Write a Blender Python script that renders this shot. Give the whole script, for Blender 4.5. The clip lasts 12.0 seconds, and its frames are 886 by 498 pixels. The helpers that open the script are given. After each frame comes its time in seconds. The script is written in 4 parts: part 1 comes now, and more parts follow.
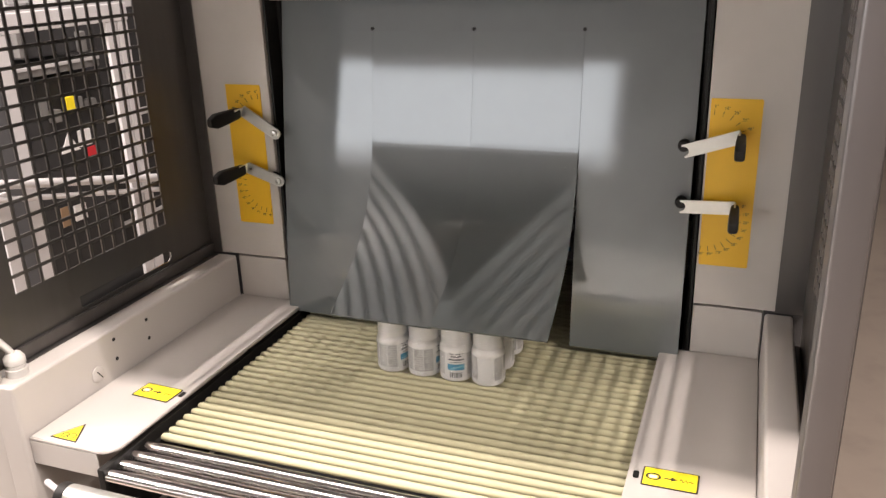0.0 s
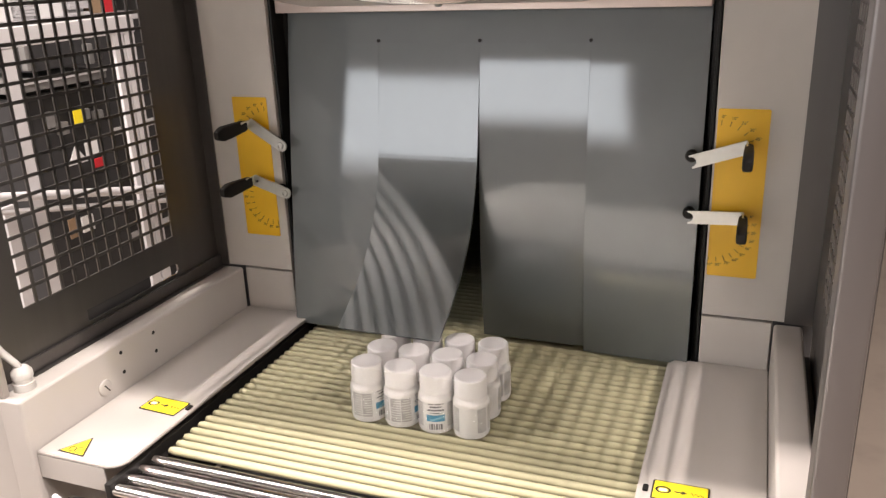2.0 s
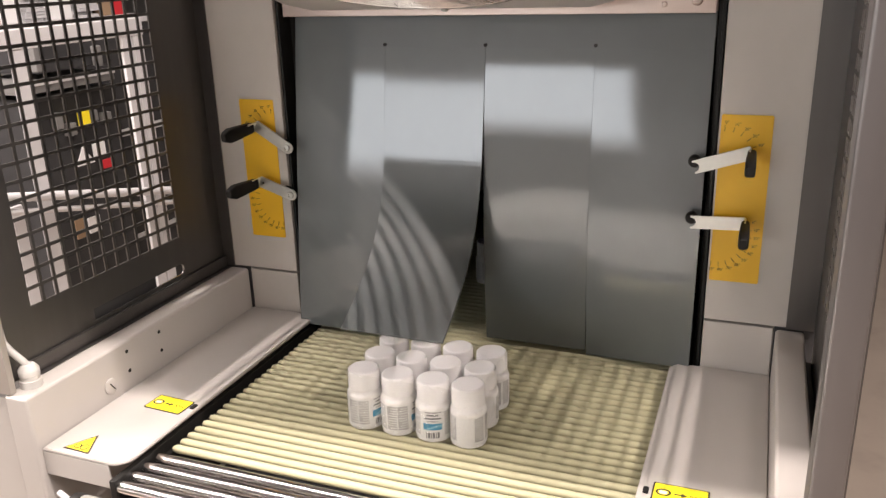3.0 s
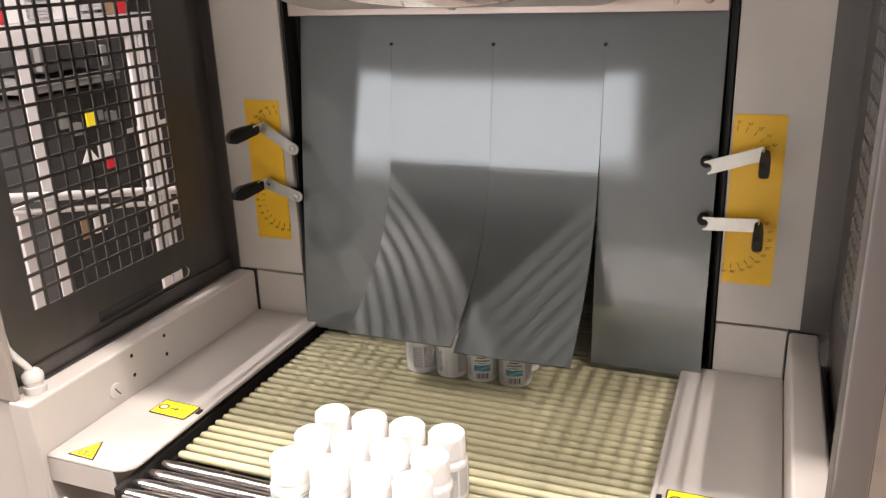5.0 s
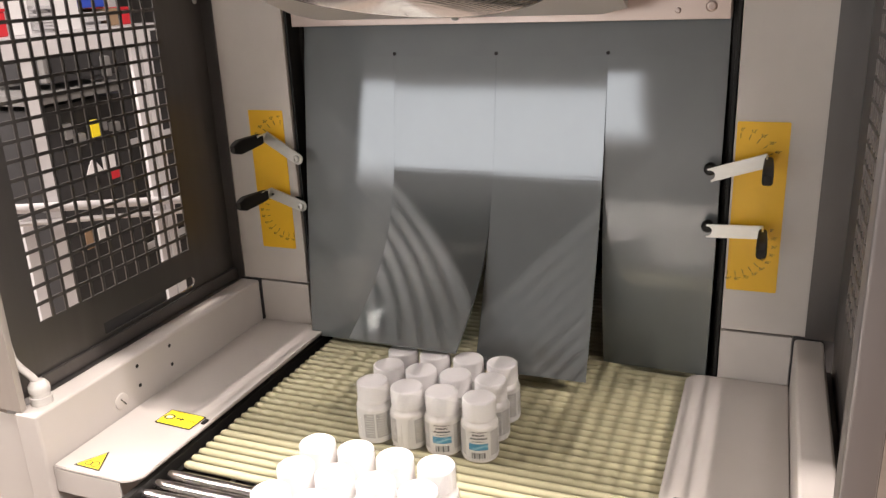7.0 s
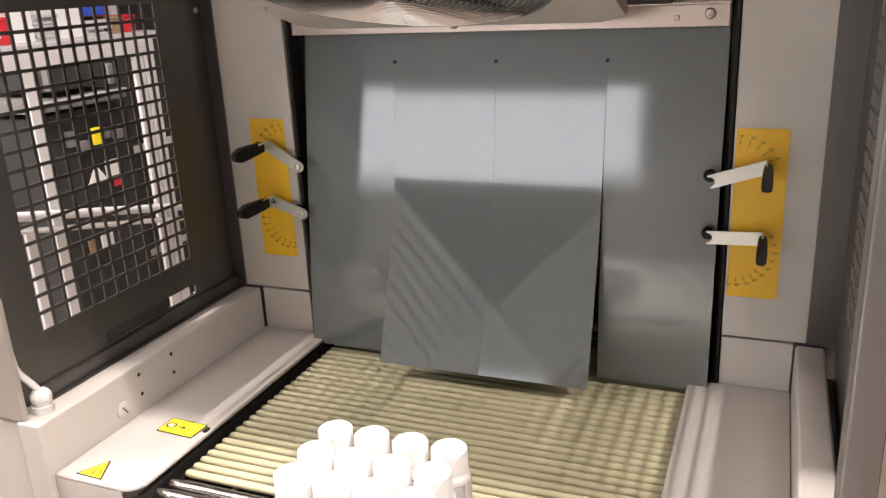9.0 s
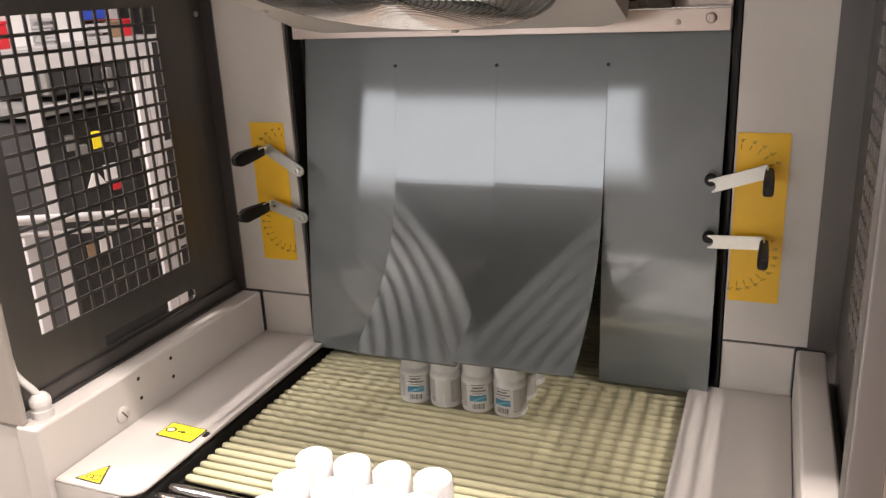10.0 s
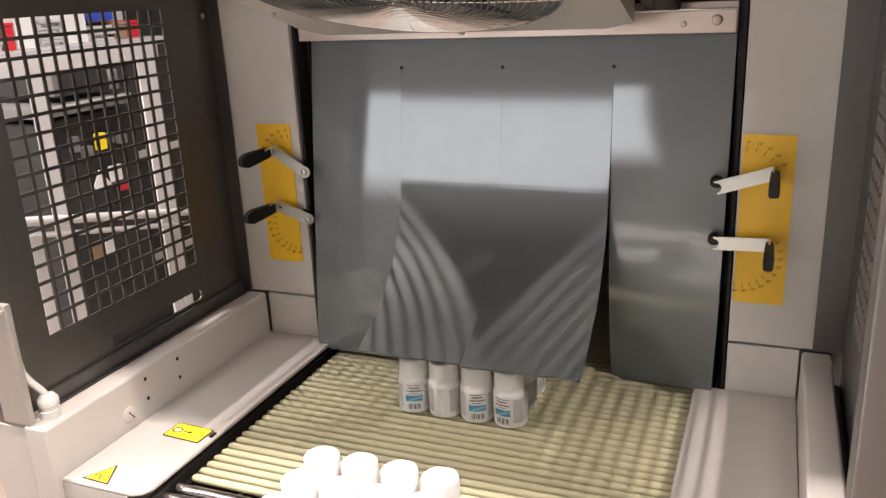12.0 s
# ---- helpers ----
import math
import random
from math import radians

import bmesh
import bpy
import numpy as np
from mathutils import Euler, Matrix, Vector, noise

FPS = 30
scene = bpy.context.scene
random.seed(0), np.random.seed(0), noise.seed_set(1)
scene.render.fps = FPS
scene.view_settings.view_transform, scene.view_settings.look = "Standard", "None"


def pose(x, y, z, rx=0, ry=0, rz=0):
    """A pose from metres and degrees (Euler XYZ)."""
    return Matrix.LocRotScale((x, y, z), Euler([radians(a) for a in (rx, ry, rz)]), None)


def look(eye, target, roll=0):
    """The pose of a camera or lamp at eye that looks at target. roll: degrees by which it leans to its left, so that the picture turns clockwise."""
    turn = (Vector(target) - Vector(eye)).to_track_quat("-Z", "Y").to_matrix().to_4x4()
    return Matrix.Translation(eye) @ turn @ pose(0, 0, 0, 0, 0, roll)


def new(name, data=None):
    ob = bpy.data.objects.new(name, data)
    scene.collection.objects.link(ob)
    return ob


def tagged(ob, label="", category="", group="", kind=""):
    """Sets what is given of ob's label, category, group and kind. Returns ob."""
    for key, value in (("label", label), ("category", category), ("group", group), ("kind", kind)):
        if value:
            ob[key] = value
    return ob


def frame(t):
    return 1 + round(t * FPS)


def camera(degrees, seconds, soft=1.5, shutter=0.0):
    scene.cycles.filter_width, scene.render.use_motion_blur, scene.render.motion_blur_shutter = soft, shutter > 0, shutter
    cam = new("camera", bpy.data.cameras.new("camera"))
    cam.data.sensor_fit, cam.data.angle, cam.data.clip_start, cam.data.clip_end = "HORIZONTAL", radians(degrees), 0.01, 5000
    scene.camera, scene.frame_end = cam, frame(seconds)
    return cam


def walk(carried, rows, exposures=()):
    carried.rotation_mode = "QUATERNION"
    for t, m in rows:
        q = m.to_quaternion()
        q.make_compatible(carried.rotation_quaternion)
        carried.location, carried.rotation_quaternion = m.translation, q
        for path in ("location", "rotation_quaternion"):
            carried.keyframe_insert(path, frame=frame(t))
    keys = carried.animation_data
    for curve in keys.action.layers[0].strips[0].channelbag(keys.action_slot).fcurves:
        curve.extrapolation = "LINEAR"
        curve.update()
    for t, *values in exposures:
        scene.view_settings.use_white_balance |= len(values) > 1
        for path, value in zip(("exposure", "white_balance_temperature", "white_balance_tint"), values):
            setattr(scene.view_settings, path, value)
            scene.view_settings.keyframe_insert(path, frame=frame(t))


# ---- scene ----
cam = camera(56.6, 12.0, soft=1.4, shutter=0.4)
PATH = [
    (0, (0.345, -1.019, 1.423), (-0.322, 0.739, 0.742), -1.8),
    (0.5, (0.344, -1.02, 1.424), (-0.324, 0.743, 0.756), -1.9),
    (1, (0.343, -1.019, 1.424), (-0.328, 0.743, 0.757), -1.9),
    (1.5, (0.341, -1.015, 1.428), (-0.332, 0.745, 0.758), -2.0),
    (2, (0.343, -1.016, 1.426), (-0.34, 0.744, 0.765), -2.2),
    (2.5, (0.348, -1.019, 1.428), (-0.345, 0.738, 0.77), -2.1),
    (3, (0.347, -1.023, 1.426), (-0.348, 0.736, 0.776), -1.8),
    (5, (0.339, -1.009, 1.428), (-0.369, 0.743, 0.771), -2.1),
    (5.5, (0.339, -1.01, 1.429), (-0.371, 0.741, 0.774), -2.3),
    (6, (0.341, -1.01, 1.428), (-0.378, 0.74, 0.779), -2.5),
    (6.5, (0.336, -1.012, 1.427), (-0.38, 0.741, 0.783), -2.5),
    (7, (0.338, -1.011, 1.43), (-0.378, 0.744, 0.791), -2.5),
    (9, (0.342, -1.01, 1.434), (-0.383, 0.745, 0.806), -2.8),
    (9.5, (0.337, -1.009, 1.432), (-0.386, 0.749, 0.809), -2.7),
    (10, (0.338, -1.01, 1.433), (-0.383, 0.751, 0.815), -2.7),
    (10.5, (0.337, -1.011, 1.433), (-0.383, 0.75, 0.815), -2.7),
    (11, (0.338, -1.011, 1.431), (-0.388, 0.748, 0.814), -2.8),
    (11.5, (0.336, -1.014, 1.433), (-0.391, 0.744, 0.815), -2.7),
    (12, (0.336, -1.014, 1.434), (-0.392, 0.744, 0.82), -2.7),
]
walk(cam, [(t, look(eye, target, roll)) for t, eye, target, roll in PATH])

# ---------------------------------------------------------------- world and large lights
world = bpy.data.worlds.new("hall_air")
scene.world = world
world.use_nodes = True
world.node_tree.nodes["Background"].inputs[0].default_value = (1.0, 0.93, 0.86, 1)
world.node_tree.nodes["Background"].inputs[1].default_value = 0.18
scene.view_settings.exposure = -0.95


def strip_lamp(name, eye, target, sx, sy, watts, colour=(1.0, 0.885, 0.835), spin=0):
    lamp = bpy.data.lights.new(name, "AREA")
    lamp.shape, lamp.size, lamp.size_y, lamp.energy, lamp.color = "RECTANGLE", sx, sy, watts, colour
    ob = new(name, lamp)
    ob.matrix_world = look(eye, target) @ pose(0, 0, 0, 0, 0, spin)
    return ob


LEFT_LAMP = Vector((-2.20, -1.10, 3.05))
RIGHT_LAMP = Vector((2.10, -1.10, 3.05))
FRONT_LAMP = Vector((0.0, -0.690, 3.05))
# ceiling tubes that run beside the machine, and the one that crosses in front of it
lampL = strip_lamp("tube_lamp_beside", LEFT_LAMP, LEFT_LAMP - Vector((0, 0, 1)), 0.062, 1.6, 350)
lampR = strip_lamp("tube_lamp_aisle", RIGHT_LAMP, RIGHT_LAMP - Vector((0, 0, 1)), 0.062, 1.6, 285)
lampF = strip_lamp("tube_lamp_crossing", FRONT_LAMP, FRONT_LAMP - Vector((0, 0, 1)), 3.0, 0.03, 275)
# fill light added over the passage to brighten the next machine's posts
PASSAGE_FILL = Vector((-1.0, 0.75, 3.05))
lampP = strip_lamp("fill_light_passage", PASSAGE_FILL, PASSAGE_FILL - Vector((0, 0, 1)), 0.062, 1.6, 90)


# ---------------------------------------------------------------- materials
def material(name, colour, rough=0.5, metal=0.0, var=0.06, scale=30.0, bump=0.0, bscale=200.0, stretch=(1, 1, 1),
             spec=0.5, second=None, emit=0.0, dirt=0.0, random_obj=0.0):
    m = bpy.data.materials.new(name)
    m.use_nodes = True
    nt = m.node_tree
    b = nt.nodes["Principled BSDF"]
    b.inputs["Roughness"].default_value = rough
    b.inputs["Metallic"].default_value = metal
    b.inputs["Specular IOR Level"].default_value = spec
    tc = nt.nodes.new("ShaderNodeTexCoord")
    mp = nt.nodes.new("ShaderNodeMapping")
    mp.inputs["Scale"].default_value = stretch
    nt.links.new(tc.outputs["Object"], mp.inputs["Vector"])
    n1 = nt.nodes.new("ShaderNodeTexNoise")
    n1.inputs["Scale"].default_value = scale
    n1.inputs["Detail"].default_value = 6
    nt.links.new(mp.outputs[0], n1.inputs["Vector"])
    n2 = nt.nodes.new("ShaderNodeTexNoise")
    n2.inputs["Scale"].default_value = scale * 0.17
    n2.inputs["Detail"].default_value = 3
    nt.links.new(tc.outputs["Object"], n2.inputs["Vector"])
    add = nt.nodes.new("ShaderNodeMath")
    add.operation = "ADD"
    nt.links.new(n1.outputs[0], add.inputs[0])
    nt.links.new(n2.outputs[0], add.inputs[1])
    rng = nt.nodes.new("ShaderNodeMapRange")
    rng.inputs["From Min"].default_value, rng.inputs["From Max"].default_value = 0.6, 1.4
    nt.links.new(add.outputs[0], rng.inputs["Value"])
    mix = nt.nodes.new("ShaderNodeMix")
    mix.data_type = "RGBA"
    lo = tuple(c * (1 - var) for c in (second or colour)) + (1,)
    hi = tuple(min(1, c * (1 + var)) for c in colour) + (1,)
    mix.inputs[6].default_value, mix.inputs[7].default_value = lo, hi
    nt.links.new(rng.outputs[0], mix.inputs[0])
    out = mix.outputs[2]
    if random_obj:
        info = nt.nodes.new("ShaderNodeObjectInfo")
        hsv = nt.nodes.new("ShaderNodeHueSaturation")
        r2 = nt.nodes.new("ShaderNodeMapRange")
        r2.inputs["To Min"].default_value, r2.inputs["To Max"].default_value = 1 - random_obj, 1 + random_obj
        nt.links.new(info.outputs["Random"], r2.inputs["Value"])
        nt.links.new(r2.outputs[0], hsv.inputs["Value"])
        nt.links.new(out, hsv.inputs["Color"])
        out = hsv.outputs[0]
    if dirt:
        n3 = nt.nodes.new("ShaderNodeTexNoise")
        n3.inputs["Scale"].default_value, n3.inputs["Detail"].default_value = 9, 8
        nt.links.new(tc.outputs["Object"], n3.inputs["Vector"])
        r3 = nt.nodes.new("ShaderNodeMapRange")
        r3.inputs["From Min"].default_value, r3.inputs["From Max"].default_value = 0.52, 0.75
        r3.inputs["To Max"].default_value = dirt
        nt.links.new(n3.outputs[0], r3.inputs["Value"])
        m3 = nt.nodes.new("ShaderNodeMix")
        m3.data_type = "RGBA"
        m3.inputs[7].default_value = tuple(c * 0.45 for c in colour) + (1,)
        nt.links.new(r3.outputs[0], m3.inputs[0])
        nt.links.new(out, m3.inputs[6])
        out = m3.outputs[2]
    nt.links.new(out, b.inputs["Base Color"])
    rr = nt.nodes.new("ShaderNodeMapRange")
    rr.inputs["To Min"].default_value, rr.inputs["To Max"].default_value = rough * 0.88, min(1, rough * 1.12)
    nt.links.new(rng.outputs[0], rr.inputs["Value"])
    nt.links.new(rr.outputs[0], b.inputs["Roughness"])
    if bump:
        n4 = nt.nodes.new("ShaderNodeTexNoise")
        n4.inputs["Scale"].default_value = bscale
        n4.inputs["Detail"].default_value = 4
        nt.links.new(mp.outputs[0], n4.inputs["Vector"])
        bp = nt.nodes.new("ShaderNodeBump")
        bp.inputs["Strength"].default_value, bp.inputs["Distance"].default_value = bump, 0.001
        nt.links.new(n4.outputs[0], bp.inputs["Height"])
        nt.links.new(bp.outputs[0], b.inputs["Normal"])
    if emit:
        b.inputs["Emission Color"].default_value = (*colour, 1)
        b.inputs["Emission Strength"].default_value = emit
    return m


PAINT = material("warm_grey_powder_coat", (0.56, 0.522, 0.482), 0.42, var=0.03, scale=40, bump=0.12, bscale=900, dirt=0.06)
COVER = material("light_powder_coat", (0.46, 0.43, 0.40), 0.38, var=0.03, scale=25, bump=0.10, bscale=900, dirt=0.05)
STEEL = material("brushed_stainless", (0.145, 0.136, 0.130), 0.42, 0.9, var=0.10, scale=60, bump=0.08, bscale=120, stretch=(1, 1, 0.05))
POST = material("pale_steel_post", (0.19, 0.176, 0.172), 0.38, 0.75, var=0.08, scale=50, bump=0.06, bscale=120, stretch=(1, 1, 0.05))
# lighter copy of the post steel; the left post's light is in its colour
LIT_POST = material("lit_post_steel", (0.36, 0.33, 0.30), 0.42, 0.5, var=0.10, scale=50, bump=0.06, bscale=120, stretch=(1, 1, 0.05))
# warm tint in this colour stands in for the strip's warm reflection
STEEL_H = material("warm_tinted_strip", (0.48, 0.385, 0.33), 0.36, 0.9, var=0.06, scale=60, bump=0.05, bscale=120, stretch=(0.05, 1, 1))
CHROME = material("polished_steel", (0.68, 0.66, 0.645), 0.18, 1.0, var=0.05, scale=40)
ZINC = material("zinc_plate", (0.72, 0.72, 0.68), 0.30, 0.85, var=0.08, scale=90, bump=0.1, bscale=300)
RUBBER = material("grey_curtain_rubber", (0.100, 0.114, 0.113), 0.47, var=0.12, scale=18, bump=0.03, bscale=160, spec=0.9)
RUBBER.node_tree.nodes["Principled BSDF"].inputs["Coat Weight"].default_value = 1.0
RUBBER.node_tree.nodes["Principled BSDF"].inputs["Coat IOR"].default_value = 1.7
RUBBER.node_tree.nodes["Principled BSDF"].inputs["Coat Roughness"].default_value = 0.07
SLEEVE = material("cream_silicone", (0.465, 0.435, 0.275), 0.55, var=0.06, scale=35, bump=0.12, bscale=500, dirt=0.16, random_obj=0.05)
BLACK = material("black_plastic", (0.012, 0.011, 0.010), 0.55, spec=0.25, var=0.2, scale=80)
# near-black albedo stands in for the shade inside the tunnel and under the rollers
DARK = material("unlit_interior_black", (0.02, 0.02, 0.021), 0.7, var=0.2, scale=20)
YELLOW = material("yellow_scale_vinyl", (0.86, 0.50, 0.02), 0.38, var=0.03, scale=60)
SIGN = material("yellow_sign_vinyl", (0.90, 0.72, 0.03), 0.35, var=0.03, scale=60)
INK = material("black_ink", (0.03, 0.025, 0.02), 0.5, var=0.1, scale=100)
BROWN_INK = material("faded_scale_ink", (0.08, 0.045, 0.008), 0.5, var=0.1, scale=100)
WHITE = material("white_bottle_plastic", (0.80, 0.78, 0.76), 0.34, var=0.015, scale=60)
CAPW = material("white_cap_plastic", (0.82, 0.80, 0.79), 0.40, var=0.015, scale=60)
PAPER = material("white_label_paper", (0.74, 0.73, 0.72), 0.45, var=0.02, scale=120)
TEXT = material("grey_print", (0.40, 0.39, 0.385), 0.5, var=0.12, scale=600)
DKTEXT = material("dark_print", (0.08, 0.08, 0.09), 0.5, var=0.2, scale=500)
PALE_BLUE = material("pale_blue_print", (0.22, 0.50, 0.66), 0.45, var=0.05, scale=90)
BLUE = material("blue_print", (0.03, 0.25, 0.44), 0.45, var=0.08, scale=90)
CABLE = material("grey_cable_sheath", (0.52, 0.50, 0.47), 0.5, var=0.05, scale=50)
FLOOR = material("beige_floor_coating", (0.36, 0.30, 0.25), 0.45, var=0.08, scale=6, bump=0.05, bscale=60, dirt=0.25)
HALLWALL = material("hall_wall_paint", (0.24, 0.23, 0.22), 0.8, var=0.06, scale=3, bump=0.05, bscale=40)
PROFILE = material("white_frame_coat", (0.52, 0.51, 0.515), 0.4, var=0.03, scale=20)
DGREY = material("dark_machine_grey", (0.035, 0.034, 0.035), 0.5, var=0.15, scale=20)
MGREY = material("mid_machine_grey", (0.17, 0.165, 0.16), 0.45, var=0.1, scale=20)
RED = material("red_plastic", (0.55, 0.03, 0.04), 0.4, var=0.05, scale=40)
BLUEP = material("blue_plastic", (0.04, 0.08, 0.45), 0.4, var=0.05, scale=40)
CARTON = material("brown_carton", (0.30, 0.20, 0.12), 0.8, var=0.1, scale=40)
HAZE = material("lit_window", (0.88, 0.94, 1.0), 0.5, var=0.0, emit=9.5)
# emission fades towards the pane's foot, to soften its reflection's lower edge
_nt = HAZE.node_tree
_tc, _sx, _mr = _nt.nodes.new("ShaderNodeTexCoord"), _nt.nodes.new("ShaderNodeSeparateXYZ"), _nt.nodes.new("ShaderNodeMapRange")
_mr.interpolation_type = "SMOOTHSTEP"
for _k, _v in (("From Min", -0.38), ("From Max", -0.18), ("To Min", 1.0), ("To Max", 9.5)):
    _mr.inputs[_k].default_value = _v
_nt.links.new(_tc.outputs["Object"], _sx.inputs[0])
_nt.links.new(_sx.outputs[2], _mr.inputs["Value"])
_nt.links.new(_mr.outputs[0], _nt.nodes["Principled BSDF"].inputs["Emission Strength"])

FILM = bpy.data.materials.new("shrink_film")
FILM.use_nodes = True
_nt = FILM.node_tree
_nt.nodes.remove(_nt.nodes["Principled BSDF"])
_tr, _gl, _mx = _nt.nodes.new("ShaderNodeBsdfTransparent"), _nt.nodes.new("ShaderNodeBsdfGlossy"), _nt.nodes.new("ShaderNodeMixShader")
_gl.inputs["Roughness"].default_value = 0.16
_mx.inputs[0].default_value = 0.15
_no, _bp = _nt.nodes.new("ShaderNodeTexNoise"), _nt.nodes.new("ShaderNodeBump")
_no.inputs["Scale"].default_value, _no.inputs["Detail"].default_value = 70, 5
_bp.inputs["Strength"].default_value, _bp.inputs["Distance"].default_value = 0.8, 0.004
_nt.links.new(_no.outputs[0], _bp.inputs["Height"])
_nt.links.new(_bp.outputs[0], _gl.inputs["Normal"])
_nt.links.new(_tr.outputs[0], _mx.inputs[1])
_nt.links.new(_gl.outputs[0], _mx.inputs[2])
_nt.links.new(_mx.outputs[0], _nt.nodes["Material Output"].inputs[0])


# ---------------------------------------------------------------- mesh helpers
def to_mesh(name, bm, mats, smooth=True):
    bmesh.ops.recalc_face_normals(bm, faces=bm.faces)
    me = bpy.data.meshes.new(name)
    bm.to_mesh(me)
    bm.free()
    for m in (mats if isinstance(mats, (list, tuple)) else [mats]):
        me.materials.append(m)
    if smooth:
        me.shade_smooth()
        weigh_normals(me)
    return me


def weigh_normals(me, limit=math.cos(radians(42))):
    """Shading normals weighted by face size, so that wide faces stay flat beside rounded edges."""
    polys = me.polygons
    touching = [[] for _ in me.vertices]
    for f in polys:
        for v in f.vertices:
            touching[v].append(f.index)
    nor = [f.normal.copy() for f in polys]
    heavy = [f.normal * f.area for f in polys]
    out = []
    for f in polys:
        n = nor[f.index]
        for v in f.vertices:
            t = Vector((0, 0, 0))
            for g in touching[v]:
                if nor[g].dot(n) > limit:
                    t += heavy[g]
            out.append(t.normalized() if t.length > 1e-16 else n)
    me.normals_split_custom_set(out)


def part(name, bm, mat, parent, label="", smooth=True):
    """A bmesh as one mesh object under a thing or part."""
    me = to_mesh(name, bm, mat, smooth) if isinstance(bm, bmesh.types.BMesh) else bm
    ob = new(name, me)
    ob.parent = parent
    if label:
        tagged(ob, label)
    return ob


def thing(name, x, y, z, label, category, group="", kind=""):
    ob = new(name)
    ob.empty_display_size = 0.05
    ob.location = (x, y, z)
    return tagged(ob, label, category, group, kind)


def box(x0, x1, y0, y1, z0, z1, bevel=0.0, seg=2, bm=None):
    bm2 = bmesh.new()
    bmesh.ops.create_cube(bm2, size=1)
    for v in bm2.verts:
        v.co = Vector((x0 + (v.co.x + 0.5) * (x1 - x0), y0 + (v.co.y + 0.5) * (y1 - y0), z0 + (v.co.z + 0.5) * (z1 - z0)))
    if bevel:
        bmesh.ops.bevel(bm2, geom=bm2.edges[:], offset=bevel, segments=seg, affect="EDGES", profile=0.5)
    return merge(bm, bm2)


def merge(bm, other):
    if bm is None:
        return other
    me = bpy.data.meshes.new("tmp")
    other.to_mesh(me)
    other.free()
    bm.from_mesh(me)
    bpy.data.meshes.remove(me)
    return bm


def rod(a, b, r, n=16, r2=None, bm=None, bevel=0.0):
    """A cylinder or cone from a to b."""
    a, b = Vector(a), Vector(b)
    o = bmesh.new()
    bmesh.ops.create_cone(o, cap_ends=True, segments=n, radius1=r, radius2=r if r2 is None else r2, depth=(b - a).length)
    if bevel:
        bmesh.ops.bevel(o, geom=[e for e in o.edges if e.calc_face_angle(0) > 1.0], offset=bevel, segments=2, affect="EDGES")
    o.transform(Matrix.Translation((a + b) / 2) @ (b - a).to_track_quat("Z", "Y").to_matrix().to_4x4())
    return merge(bm, o)


def tube(points, r, n=8, closed=False, bm=None):
    """A round wire along points."""
    bm = bm or bmesh.new()
    pts = [Vector(p) for p in points]
    rings = []
    for i, p in enumerate(pts):
        a = pts[i - 1] if (i or closed) else p
        b = pts[(i + 1) % len(pts)] if (i < len(pts) - 1 or closed) else p
        q = (b - a).to_track_quat("Z", "Y").to_matrix()
        rings.append([bm.verts.new(p + q @ Vector((r * math.cos(k * 2 * math.pi / n), r * math.sin(k * 2 * math.pi / n), 0))) for k in range(n)])
    for i in range(len(rings) if closed else len(rings) - 1):
        A, B = rings[i], rings[(i + 1) % len(rings)]
        # pick the rotation that matches the neighbouring ring best
        s = min(range(n), key=lambda j: (A[0].co - B[j].co).length)
        for k in range(n):
            bm.faces.new((A[k], A[(k + 1) % n], B[(k + 1 + s) % n], B[(k + s) % n]))
    if not closed:
        bm.faces.new(rings[0][::-1])
        bm.faces.new(rings[-1])
    return bm


def lathe(profile, n=32, bm=None):
    """A turned body from (radius, height) pairs, closed at the axis."""
    bm = bm or bmesh.new()
    rows = []
    for r, z in profile:
        if r < 1e-6:
            rows.append([bm.verts.new((0, 0, z))])
        else:
            rows.append([bm.verts.new((r * math.cos(2 * math.pi * k / n), r * math.sin(2 * math.pi * k / n), z)) for k in range(n)])
    for A, B in zip(rows, rows[1:]):
        for k in range(n):
            f = [A[k % len(A)], A[(k + 1) % n % len(A)], B[(k + 1) % n % len(B)], B[k % len(B)]]
            f = list(dict.fromkeys(f))
            if len(f) > 2:
                bm.faces.new(f)
    return bm


def plate(outline, z0, z1, bevel=0.0, seg=2, bm=None):
    """A flat outline in x and y, drawn up from z0 to z1."""
    o = bmesh.new()
    f = o.faces.new([o.verts.new((x, y, z0)) for x, y in outline])
    e = bmesh.ops.extrude_face_region(o, geom=[f])
    bmesh.ops.translate(o, verts=[v for v in e["geom"] if isinstance(v, bmesh.types.BMVert)], vec=(0, 0, z1 - z0))
    if bevel:
        bmesh.ops.recalc_face_normals(o, faces=o.faces)
        bmesh.ops.bevel(o, geom=[d for d in o.edges if d.calc_face_angle(0) > 0.9], offset=bevel, segments=seg, affect="EDGES")
    return merge(bm, o)


def rounded(x0, x1, y0, y1, radii, n=8):
    """Outline with a corner radius each: (x0,y0), (x1,y0), (x1,y1), (x0,y1)."""
    pts = []
    for (cx, cy, sx, sy, a0), r in zip(((x0, y0, 1, 1, 180), (x1, y0, -1, 1, 270), (x1, y1, -1, -1, 0), (x0, y1, 1, -1, 90)), radii):
        if r <= 0:
            pts.append((cx, cy))
            continue
        for k in range(n + 1):
            a = radians(a0 + 90 * k / n)
            pts.append((cx + sx * r + r * math.cos(a), cy + sy * r + r * math.sin(a)))
    return pts


def turned(bm, m):
    bm.transform(m)
    return bm


